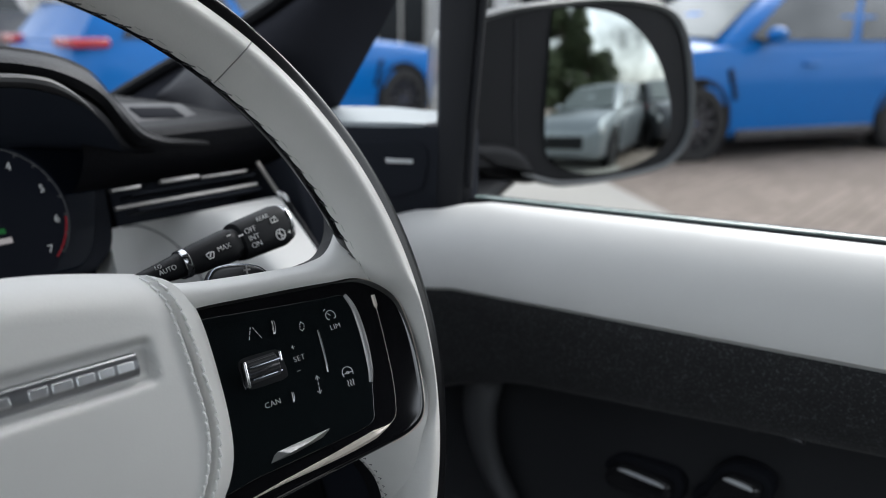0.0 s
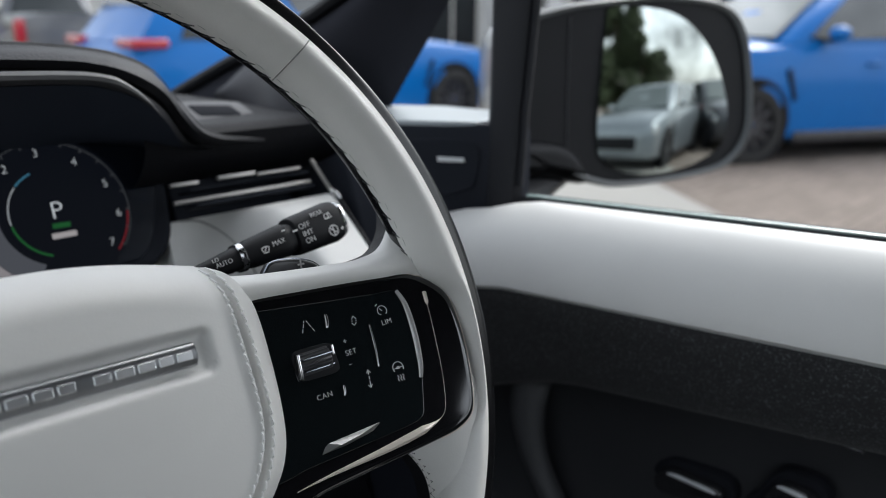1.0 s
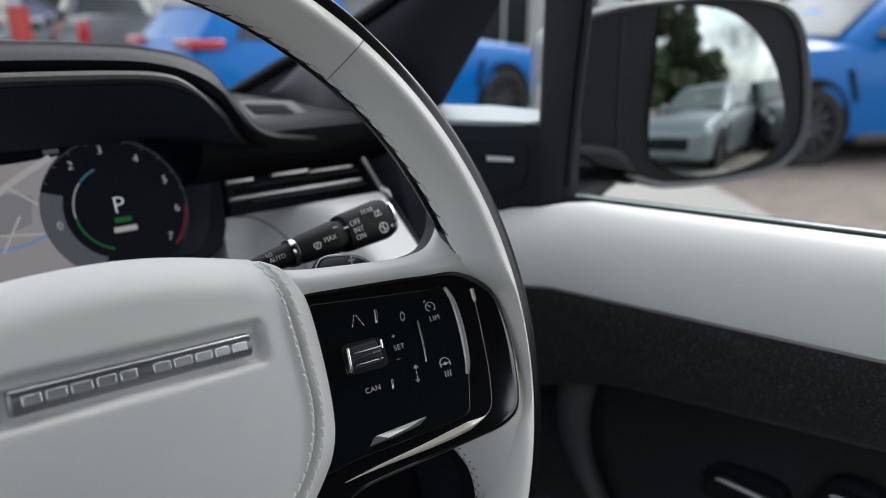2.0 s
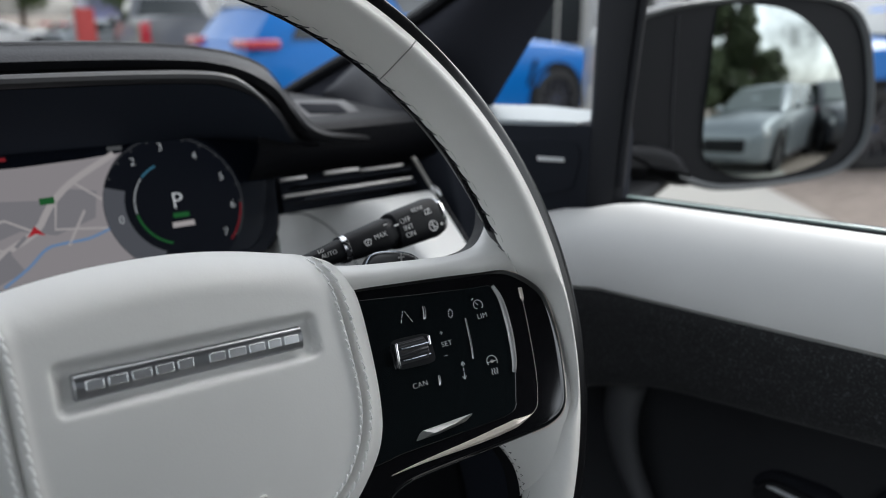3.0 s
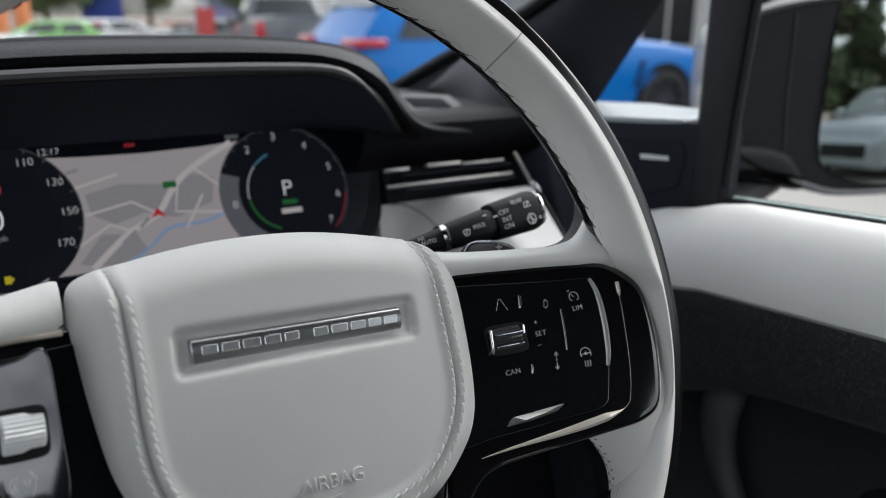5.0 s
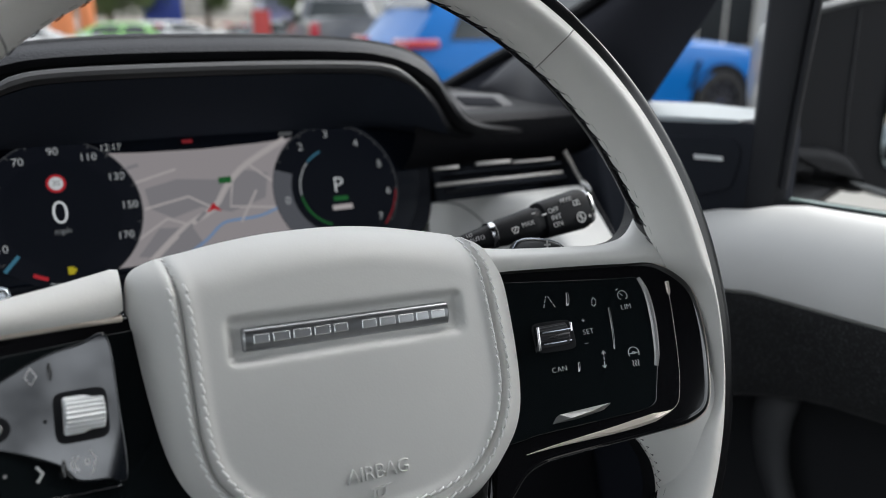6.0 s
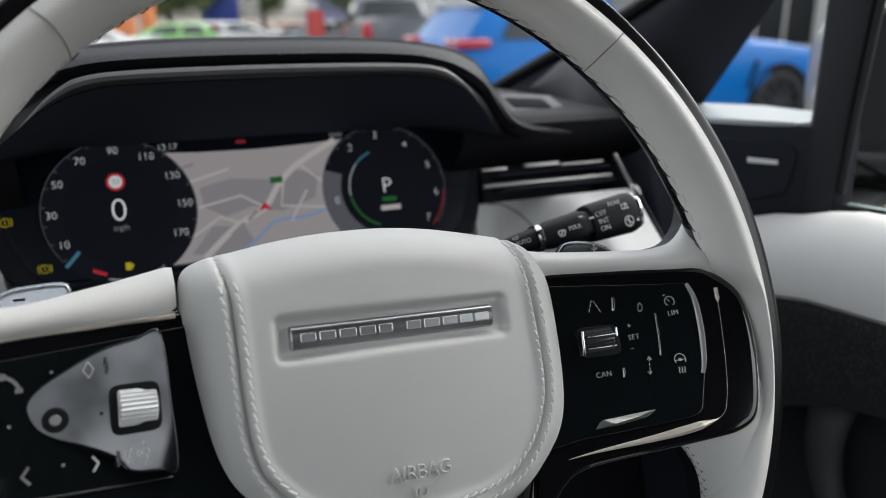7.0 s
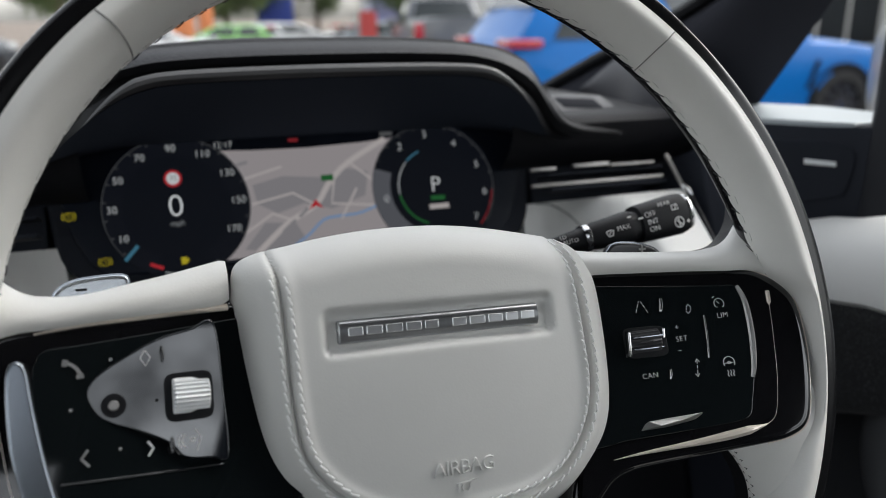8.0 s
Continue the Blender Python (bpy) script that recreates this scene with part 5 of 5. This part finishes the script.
# ---- door mirror ----
def door_mirror():
    n = Vector((-0.366, -0.93, 0.07)).normalized()
    h = Vector((0, 0, 1)).cross(n).normalized()
    v = n.cross(h)
    m = Matrix((h, v, n)).transposed().to_4x4()
    m.translation = (0.66, 0.245, 1.23)
    top = anchor("door_mirror", m, "gloss black door mirror with silver cap, folded out", "door mirror")
    shell = [(-60, 104), (0, 113), (80, 120), (150, 117), (188, 106), (210, 80), (222, 40), (229, -10), (226, -45), (208, -70), (178, -85), (110, -93), (40, -95), (0, -90), (-62, -67), (-106, -45), (-122, 0), (-122, 50), (-112, 86)]
    ring = spline(mm(shell), 110, closed=True)
    c = ring.mean(0)
    rows = []
    for d, s in ((-0.016, 0.90), (0.004, 0.93), (0.008, 0.965), (0.006, 0.985), (0.000, 1.0), (-0.02, 1.0), (-0.06, 0.97), (-0.10, 0.86), (-0.125, 0.66), (-0.135, 0.35)):
        rows.append([(c[0] + (x - c[0]) * s, c[1] + (y - c[1]) * s, d) for x, y in ring])
    link("housing", *grid(rows[1:6], close_row=True), MIRROR_SHELL, top, "gloss black mirror surround")
    link("cap", *grid(rows[5:], close_row=True, cap=True), GREY_PAINT, top, "silver painted mirror cap")
    link("housing_seam", *tube([(-0.040, -0.062, 0.0022), (-0.042, 0.0, 0.0024), (-0.040, 0.095, 0.0022)], 0.0009, 6), SATIN_DARK, top, "moulded joint line")
    link("backing", *slab(inset(ring, 0.006), lambda x, y: 0.0015, 0.01, 0.001), BLACK_PLASTIC, top, "dark inner mirror frame")
    glass = [(6, 98), (12, 104), (32, 106.5), (60, 105.5), (88, 102), (110, 94.5), (130, 82.5), (146, 68), (160, 51), (171, 33), (181, 10), (187, -10), (189, -36), (177, -57), (145, -72), (110, -80), (70, -82), (40, -78.5), (18, -70), (4, -60), (-2, -46), (-3, -8), (1, 42)]
    gr = spline(mm(glass), 110, closed=True)
    gc = gr.mean(0)
    dome = lambda x, y: 0.0075 - ((x - gc[0]) ** 2 + (y - gc[1]) ** 2) / (2 * 1.5)
    rows = [[(gc[0] + (x - gc[0]) * k, gc[1] + (y - gc[1]) * k, dome(gc[0] + (x - gc[0]) * k, gc[1] + (y - gc[1]) * k)) for x, y in gr] for k in np.linspace(0.02, 1.0, 24)]
    rows.append([(x, y, z - 0.006) for x, y, z in rows[-1]])
    link("mirror_glass", *grid(rows, close_row=True, cap=True), MIRROR, top, "clear convex mirror glass")
    foot = spline(mm([(-122, -30), (-98, -36), (-60, -40), (-30, -52), (-8, -84), (-30, -86), (-60, -76), (-100, -74), (-124, -74)]), 60, closed=True)
    link("mirror_foot", *slab(foot, lambda x, y: 0.010 - 0.15 * (x + 0.05), 0.05, 0.010), BLACK_PLASTIC, top, "black mirror foot")
    rows = []
    for x, y, z, a, b in ((-0.02, -0.075, -0.06, 0.045, 0.02), (-0.07, -0.088, -0.03, 0.05, 0.018), (-0.13, -0.095, 0.02, 0.055, 0.02), (-0.20, -0.098, 0.07, 0.06, 0.024)):
        rows.append([(x, y + b * math.sin(q), z + a * math.cos(q)) for q in np.linspace(0, 2 * math.pi, 20, endpoint=False)])
    link("mirror_arm", *grid(rows, close_row=True, cap=True), BLACK_PLASTIC, top, "black mirror foot")


door_mirror()


# ---- outside: ground, cars, building, trees ----
def ground():
    n = 60
    xs = np.concatenate([[-2500, -400, -120], np.linspace(-60, 60, n), [120, 400, 2500]])
    rows = [[(x, y, 0.012 * noise.noise(Vector((x * 0.3, y * 0.3, 0))) if max(abs(x), abs(y)) < 60 else 0.0) for x in xs] for y in xs]
    placed("ground", grid(rows), PAVING, ID, "worn brownish block-paved car park", "ground", "structure")


ground()


def pavement():
    kerb = lambda y: min(7.5, max(3.4, 3.52 + 0.77 * y))
    ys = np.linspace(-16, 14, 90)
    rows = [[(x, y, 0.018 + 0.002 * noise.noise(Vector((x, y, 3)))) for x in np.linspace(-6, kerb(y), 24)] for y in ys]
    skirt = [[(kerb(y), y, 0.018) for y in ys], [(kerb(y), y, -0.03) for y in ys]]
    placed("pavement", join(grid(rows), grid(skirt)), CONCRETE, ID, "pale worn concrete parking bay", "pavement", "structure")


pavement()


def car(name, m, paint, label, L=4.75, W=1.96, H=1.64, pickup=False, windscreen=None, small=False, rear_sill=0.0):
    top = anchor(name, m, label, "car")
    hw = W / 2
    st = [(-0.5, 0.78, 0.48, 0.56), (-0.488, 0.90, 0.30, 0.62), (-0.46, 0.955, 0.24, 0.66), (-0.38, 0.985, 0.20, 0.68), (-0.2, 1.0, 0.18, 0.672), (0.0, 1.0, 0.18, 0.66), (0.14, 1.0, 0.18, 0.652), (0.22, 0.995, 0.19, 0.645), (0.34, 0.985, 0.20, 0.625), (0.43, 0.95, 0.22, 0.585), (0.475, 0.88, 0.24, 0.53), (0.495, 0.74, 0.30, 0.46), (0.5, 0.6, 0.34, 0.42)]
    rows = []
    for fx, fw, zl, zt in st:
        x, w, z0, z1 = fx * L, hw * fw, zl * 1.0 if zl < 0.4 else zl, zt * H
        if pickup and fx < -0.05:
            z1 = 0.72 * H
        prof = [(0.0, z0), (w * 0.86, z0), (w * 0.97, z0 + 0.06), (w * 0.985, z0 + 0.22), (w, z0 + 0.55 * (z1 - z0)), (w * 0.975, z1 - 0.10), (w * 0.93, z1 - 0.02), (w * 0.84, z1 + 0.012), (w * 0.5, z1 + 0.035), (0.0, z1 + 0.045)]
        rows.append([(x, y, z) for y, z in prof] + [(x, -y, z) for y, z in prof[-2:0:-1]])
    link("body", *grid(rows, close_row=True, cap=True), paint, top, "painted body")
    # cabin
    if pickup:
        b0, b1, r0, r1 = -0.10, 0.24, -0.06, 0.10
    elif small:
        b0, b1, r0, r1 = -0.46, 0.27, -0.36, 0.06
    else:
        b0, b1, r0, r1 = -0.475, 0.245, -0.39, 0.075
    zb, zr = 0.655 * H, 0.975 * H
    wb, wr = hw * 0.92, hw * 0.70
    def ringz(z, f, r, w, k):
        pts = []
        for x, y in ((f, w), (f, -w), (r, -w), (r, w)):
            pts.append((x, y))
        out = []
        n = 8
        for (xa, ya), (xb, yb) in zip(pts, pts[1:] + pts[:1]):
            for t in np.linspace(0.04, 0.96, n):
                e = math.sin(math.pi * t)
                x, y = xa + (xb - xa) * t, ya + (yb - ya) * t
                if abs(xa - xb) < 1e-6:
                    x += math.copysign(0.10 * e, xa) * (1 if xa == f else 0.6)
                else:
                    y += math.copysign(0.02 * e, ya)
                out.append((x, y, z))
        return out
    rows = [ringz(zb - 0.05, b1 * L, b0 * L, wb, 0), ringz(zb, b1 * L, b0 * L, wb, 0), ringz(zb + 0.5 * (zr - zb), (b1 + r1) / 2 * L, (b0 + r0) / 2 * L, (wb + wr) / 2 + 0.02, 0), ringz(zr - 0.03, r1 * L, r0 * L, wr + 0.02, 0), ringz(zr, (r1 - 0.03) * L, (r0 + 0.03) * L, wr - 0.06, 0), ringz(zr + 0.025, (r1 - 0.12) * L, (r0 + 0.12) * L, wr - 0.3, 0)]
    link("cabin", *grid(rows, close_row=True, cap=True), paint, top, "painted pillars and roof")
    def quad(a, b, c, d, m_, name, lab, thick=0.012):
        P = [np.array(q, float) for q in (a, b, c, d)]
        nrm = np.cross(P[1] - P[0], P[3] - P[0])
        nrm /= np.linalg.norm(nrm)
        ctr = sum(P) / 4
        if nrm @ (ctr - np.array([0, 0, 0.9])) < 0:
            nrm = -nrm
        rows = []
        for t in np.linspace(0, 1, 5):
            rows.append([P[0] + (P[1] - P[0]) * s + ((P[3] - P[0]) + ((P[2] - P[1]) - (P[3] - P[0])) * s) * t for s in np.linspace(0, 1, 5)])
        front = [[p + nrm * (thick + 0.012) for p in r] for r in rows]
        link(name, *join(grid(front), grid([front[0], [p - nrm * 0.1 for p in front[0]]]), grid([front[-1], [p - nrm * 0.1 for p in front[-1]]])), m_, top, lab)
    zm0, zm1 = zb + 0.03, zr - 0.07
    lerp = lambda a, b, z: a + (b - a) * (z - zb) / (zr - 0.03 - zb)
    for sy in (1, -1):
        y0, y1 = sy * lerp(wb, wr + 0.02, zm0), sy * lerp(wb, wr + 0.02, zm1)
        splits = [(0.94, 0.52), (0.48, 0.10)] if not small else [(0.92, 0.5), (0.45, 0.12)]
        for t0, t1 in splits:
            xa = [b0 + (b1 - b0) * t0, b0 + (b1 - b0) * t1]
            xr = [r0 + (r1 - r0) * t0, r0 + (r1 - r0) * t1]
            f = lambda k, z: lerp(xa[k], xr[k], z) * L
            quad((f(0, zm0), y0, zm0), (f(1, zm0), y0, zm0), (f(1, zm1), y1, zm1), (f(0, zm1), y1, zm1), CAR_GLASS, "side_window", "dark tinted side window", 0.02)
    q = 0.86
    xf = lambda z: lerp(b1, r1, z) * L + 0.075
    xk = lambda z: lerp(b0, r0, z) * L - 0.05
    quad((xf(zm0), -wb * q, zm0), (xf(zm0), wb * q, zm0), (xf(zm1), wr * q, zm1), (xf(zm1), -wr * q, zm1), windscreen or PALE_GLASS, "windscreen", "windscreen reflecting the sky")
    zs = zm0 + rear_sill
    quad((xk(zs), (wb - 0.3 * rear_sill) * q, zs), (xk(zs), -(wb - 0.3 * rear_sill) * q, zs), (xk(zm1), -wr * q, zm1), (xk(zm1), wr * q, zm1), CAR_GLASS, "rear_window", "dark rear window")
    # wheels and arches
    R = 0.37 if not small else 0.31
    for fx in (0.318 if not pickup else 0.32, -0.295):
        for sy in (1, -1):
            # black disc paints the shade of the arch, which is not hollowed out
            arch = [(R * 1.17, -0.16), (R * 1.17, 0.006), (R * 1.10, 0.012), (R * 1.02, 0.0), (0.02, 0.0)]
            a = link("wheel_arch", *lathe([(r, sy * (hw * 0.985 + z)) for r, z in arch], 40, "y"), BLACK_PLASTIC, top, "dark wheel arch")
            a.location = (fx * L, 0, R + 0.02)
            w = new("wheel")
            w.parent = top
            w.location = (fx * L, sy * (hw * 0.985 - 0.09), R)
            tag = tagged(w)
            tp = [(R * 0.70, -0.1), (R * 0.93, -0.11), (R, -0.08), (R, 0.08), (R * 0.94, 0.112), (R * 0.80, 0.118), (R * 0.70, 0.112), (R * 0.68, 0.09)]
            link("tyre", *lathe([(r, sy * z) for r, z in tp], 40, "y"), TYRE, w, "black tyre")
            rp = [(R * 0.70, 0.108), (R * 0.66, 0.108), (R * 0.64, 0.06), (R * 0.1, 0.05), (0.01, 0.05)]
            link("rim", *lathe([(r, sy * z) for r, z in rp], 32, "y"), BLACK_PLASTIC, w, "dark wheel barrel")
            sp = []
            for k in range(10):
                aa = 2 * math.pi * k / 10
                c_, s_ = math.cos(aa), math.sin(aa)
                bx = box(R * 0.08, R * 0.67, -0.016, 0.016, 0.06, 0.095, 0.006)
                sp.append(([(x * c_ - y * s_, sy * z, x * s_ + y * c_) for x, y, z in bx[0]], bx[1]))
            link("spokes", *join(*sp), ALLOY, w, "dark multi-spoke alloy")
            bx = box(0.3 * R, 0.62 * R, -0.09, 0.09, 0.052, 0.066, 0.01)
            link("brake_caliper", *(([(-x, sy * z, y) for x, y, z in bx[0]]), bx[1]), CALIPER, w, "red brake caliper")
    # details
    for sy in (1, -1):
        mir = [(0.150 * L + 0.10 * math.cos(a) * math.cos(b), sy * (hw + 0.10) + 0.10 * math.cos(b) * math.sin(a), zb + 0.09 + 0.075 * math.sin(b)) for b in np.linspace(-1.5, 1.5, 9) for a in np.linspace(0, 2 * math.pi, 16, endpoint=False)]
        link("wing_mirror", *grid([mir[i * 16:(i + 1) * 16] for i in range(9)], close_row=True, cap=True), paint, top, "painted wing mirror")
        link("mirror_stalk", *box(0.140 * L, 0.165 * L, min(sy * hw * 0.88, sy * (hw + 0.08)), max(sy * hw * 0.88, sy * (hw + 0.08)), zb + 0.01, zb + 0.04, 0.008), BLACK_PLASTIC, top)
        ya, yb = sorted((sy * hw * 0.98, sy * (hw + 0.010)))
        v = box(-0.025, 0.025, ya, yb, -0.16, 0.16, 0.008)
        c_, s_ = math.cos(0.35), math.sin(0.35)
        link("fender_vent", *(([(x * c_ + z * s_ + 0.232 * L, y, -x * s_ + z * c_ + 0.43 * H) for x, y, z in v[0]]), v[1]), BLACK_PLASTIC, top, "slim black wing vent")
        link("sill", *box(-0.2 * L, 0.21 * L, *sorted((sy * hw * 0.95, sy * (hw + 0.008))), 0.19, 0.30, 0.02), SATIN_DARK, top, "grey lower sill trim")
        link("door_handle", *box(0.0, 0.2, *sorted((sy * hw * 0.985, sy * (hw + 0.012))), 0.93, 0.965, 0.01), paint, top, "flush door handle")
        link("headlight", *box(0.43 * L, 0.478 * L, *sorted((sy * hw * 0.55, sy * hw * 0.93)), 0.70, 0.84, 0.03), CLEAR_LENS, top, "slim headlight")
        if pickup:
            link("tail_light", *box(-0.507 * L, -0.47 * L, *sorted((sy * hw * 0.80, sy * hw * 0.98)), 0.80, 1.22, 0.02), RED_LENS, top, "upright red tail light")
        else:
            link("tail_light", *box(-0.497 * L, -0.425 * L, *sorted((sy * hw * 0.50, sy * hw * 0.975)), 1.03, 1.115, 0.03), RED_LENS, top, "slim red tail light")
    link("bumper", *box(-0.505 * L, -0.47 * L, -hw * 0.8, hw * 0.8, 0.30, 0.50, 0.05), BLACK_PLASTIC, top, "black rear bumper")
    link("grille", *box(0.47 * L, 0.502 * L, -hw * 0.5, hw * 0.5, 0.42, 0.68, 0.03), BLACK_PLASTIC, top, "black grille")
    return top


def heading(x, y, deg):
    return pose(x, y, 0, 0, 0, deg)


# car facing +x seen through windscreen and quarter light; nose-in blue car beyond the side window
car("blue_suv", heading(5.45, 7.40, -4), BLUE, "bright blue SUV parked across the windscreen view", rear_sill=0.30)
car("blue_suv", heading(9.07, 2.96, 153.4), BLUE, "bright blue SUV parked beyond the side window", H=1.75)
car("grey_pickup", heading(6.15, 17.5, 80), GRAPHITE, "dark grey pickup with red tail lights", L=5.3, H=1.80, pickup=True)
car("pale_car", heading(-0.6, 25, 10), WHITE_PAINT, "white hatchback in the far parking row", L=4.2, H=1.20, W=1.8, small=True)
car("green_car", heading(1.9, 27.5, 175), GREEN_PAINT, "bright green hatchback in the far parking row", L=3.4, H=1.18, W=1.8, small=True)
car("pale_car", heading(4.6, 31, 8), WHITE_PAINT, "white hatchback in the far parking row", L=4.3, H=1.20, W=1.8, small=True)
car("pale_car", heading(8.2, 29.0, 12), SILVER_PAINT, "pale silver hatchback in the far parking row", L=4.3, H=1.20, W=1.8, small=True)
car("pale_car", heading(10.6, 34, 5), WHITE_PAINT, "white hatchback in the far parking row", L=4.3, H=1.22, W=1.8, small=True)
car("dark_hatchback", heading(-5.6, 21, 20), DARK_PAINT, "dark hatchback in the far parking row", L=4.4, H=1.5, W=1.8, small=True)
car("silver_suv", heading(3.5, -8.6, 128), SILVER_PAINT, "pale silver SUV parked behind at an angle", L=4.9, H=1.72)
car("dark_suv", heading(6.6, -10.6, 96), DARK_PAINT, "dark SUV parked behind, facing forward", L=4.9, H=1.85)


def showroom(x0, x1, y0, y1, bays, m, label):
    """A pale flat-roofed hall, its glazed front along local -y."""
    top = anchor("showroom", m, label, "building")
    H = 6.5
    link("wall", *box(x0, x1, y0, y1, 0, H, 0.05), PALE_WALL, top, "pale cladding wall")
    link("roof", *box(x0 - 0.4, x1 + 0.4, y0 - 0.4, y1 + 0.4, H, H + 0.4, 0.05), PALE_WALL, top, "flat roof edge")
    wdt = (x1 - x0) / bays
    for k in range(bays):
        a = x0 + wdt * k
        link("column", *box(a - 0.25, a + 0.25, y0 - 0.30, y0 + 0.02, 0, H - 0.1, 0.03), WHITE_PAINT, top, "white column")
        w = link("shop_window", *box(a + 0.5, a + wdt - 0.5, y0 - 0.06, y0 + 0.05, 0.5, 3.9, 0.01), DARK_WINDOW, top, "dark shop window")
        for q in (0.33, 0.66):
            x = a + 0.5 + (wdt - 1) * q
            link("mullion", *box(x - 0.04, x + 0.04, y0 - 0.10, y0 - 0.055, 0.5, 3.9, 0.01), PALE_WALL, w)


showroom(0, 32, 0, 12, 8, heading(8.4, 19.5, -10), "pale flat-roofed showroom with dark windows")
showroom(0, 34, 0, 10, 8, heading(19.5, 14.0, -82), "long pale cladding hall with dark windows")


def tree(x, y, h, spread, seed, leaf, label, conifer=False):
    rng = random.Random(seed)
    top = anchor("tree", heading(x, y, 0), label, "tree", "trees round the car park")
    trunk = [tube([(0, 0, 0), (0.05 * h * 0.1, 0, h * 0.3), (0, 0.02 * h, h * 0.62), (0, 0, h * 0.9)], [0.035 * h * 0.6, 0.028 * h * 0.6, 0.016 * h * 0.6, 0.004 * h], 10)]
    tips = []
    for k in range(26):
        t = rng.uniform(0.18, 0.92)
        a = rng.uniform(0, 2 * math.pi)
        reach = spread * (1.0 - t) ** 0.7 * rng.uniform(0.7, 1.15) if conifer else spread * math.sin(math.pi * min(1, 0.15 + 0.85 * t)) * rng.uniform(0.55, 1.1)
        p0 = np.array([0, 0, t * h])
        p1 = p0 + np.array([math.cos(a) * reach, math.sin(a) * reach, (0.02 if conifer else 0.12) * h * rng.uniform(0.2, 1.2)])
        pm = (p0 + p1) / 2 + np.array([0, 0, 0.02 * h])
        trunk.append(tube([p0, pm, p1], [0.008 * h, 0.005 * h, 0.002 * h], 6))
        for q in (0.35, 0.6, 0.8, 1.0):
            tips.append(p0 + (p1 - p0) * q)
    link("trunk", *join(*trunk), BARK, top, "brown trunk with limbs")
    V, F = [], []
    for tip in tips:
        rad = spread * rng.uniform(0.14, 0.30)
        for _ in range(110):
            d = np.array([rng.gauss(0, 1), rng.gauss(0, 1), rng.gauss(0, 0.8)])
            p = tip + d / (np.linalg.norm(d) + 1e-9) * rad * rng.random() ** 0.4
            s = h * rng.uniform(0.009, 0.020)
            a = np.array([rng.gauss(0, 1), rng.gauss(0, 1), rng.gauss(0, 1)])
            a /= np.linalg.norm(a)
            b = np.cross(a, [rng.gauss(0, 1), rng.gauss(0, 1), 1.0])
            b /= np.linalg.norm(b) + 1e-9
            k = len(V)
            V += [p - a * s, p + b * s * 0.55, p + a * s, p - b * s * 0.55]
            F.append((k, k + 1, k + 2, k + 3))
    tagged(link("crown", V, F, leaf, top, "uneven leafy crown", smooth=False), kind="stuff")


for args in ((3.3, 44, 8, 3.0, 1, LEAF, "broad green tree beyond the car park"), (13.0, 40, 8, 3.0, 2, LEAF, "broad green tree beyond the car park"), (8.6, 46, 8, 2.4, 3, LEAF, "broad green tree beyond the car park"), (-5, 46, 9, 3.4, 4, LEAF, "broad green tree beyond the car park"),
             (3.0, -20, 8.6, 2.5, 5, LEAF2, "tall dark tree behind the parked cars"), (4.6, -20.5, 8.0, 2.4, 6, LEAF2, "tall dark tree behind the parked cars"), (6.1, -20, 7.2, 2.0, 8, LEAF2, "tall dark tree behind the parked cars"), (7.3, -20.5, 4.6, 1.8, 9, LEAF2, "low dark tree behind the parked cars"), (0.6, -22, 8.8, 2.8, 7, LEAF2, "tall dark tree behind the parked cars")):
    tree(*args, conifer=args[1] < 0)


def banner(x, y, h, w, material, label):
    top = anchor("banner", heading(x, y, 0), label, "banner")
    link("pole", *tube([(0, 0, 0), (0, 0, h)], 0.03, 8), POLE, top, "metal pole")
    rows = [[(0.03 + w * s, 0.05 * math.sin(5 * s + z), z) for s in np.linspace(0, 1, 8)] for z in np.linspace(0.35, h - 0.05, 8)]
    back = [[(a, b + 0.006, c) for a, b, c in r] for r in rows]
    link("cloth", *join(grid(rows), grid(back)), material, top, "hanging cloth")


banner(5.75, 24, 1.60, 0.55, RED_CLOTH, "red advertising banner on a pole")
banner(0.35, 36, 2.6, 0.95, ORANGE_CLOTH, "orange advertising banner on a pole")
banner(1.5, 36, 2.6, 0.6, ORANGE_CLOTH, "orange advertising banner on a pole")


def van(x, y, deg, material, label):
    top = anchor("van", heading(x, y, deg), label, "van")
    link("body", *box(-2.4, 1.6, -1.0, 1.0, 0.35, 2.5, 0.12), material, top, "boxy painted body")
    link("bonnet", *box(1.55, 2.5, -0.95, 0.95, 0.35, 1.25, 0.15), material, top)
    link("windscreen", *box(1.50, 1.68, -0.85, 0.85, 1.35, 2.2, 0.05), CAR_GLASS, top, "dark windscreen")
    for fx in (-1.6, 1.6):
        for sy in (-1, 1):
            w = link("wheel", *lathe([(0.05, 0.1), (0.3, 0.11), (0.34, 0.08), (0.34, -0.08), (0.3, -0.11), (0.05, -0.1)], 28, "y"), TYRE, top, "black wheel")
            w.location = (fx, sy * 0.92, 0.34)


van(6.35, 47, 82, BLUE_SIGN, "deep blue delivery van in the far parking row")
van(12.0, 44, 85, LILAC, "pale lilac-blue delivery van in the far parking row")
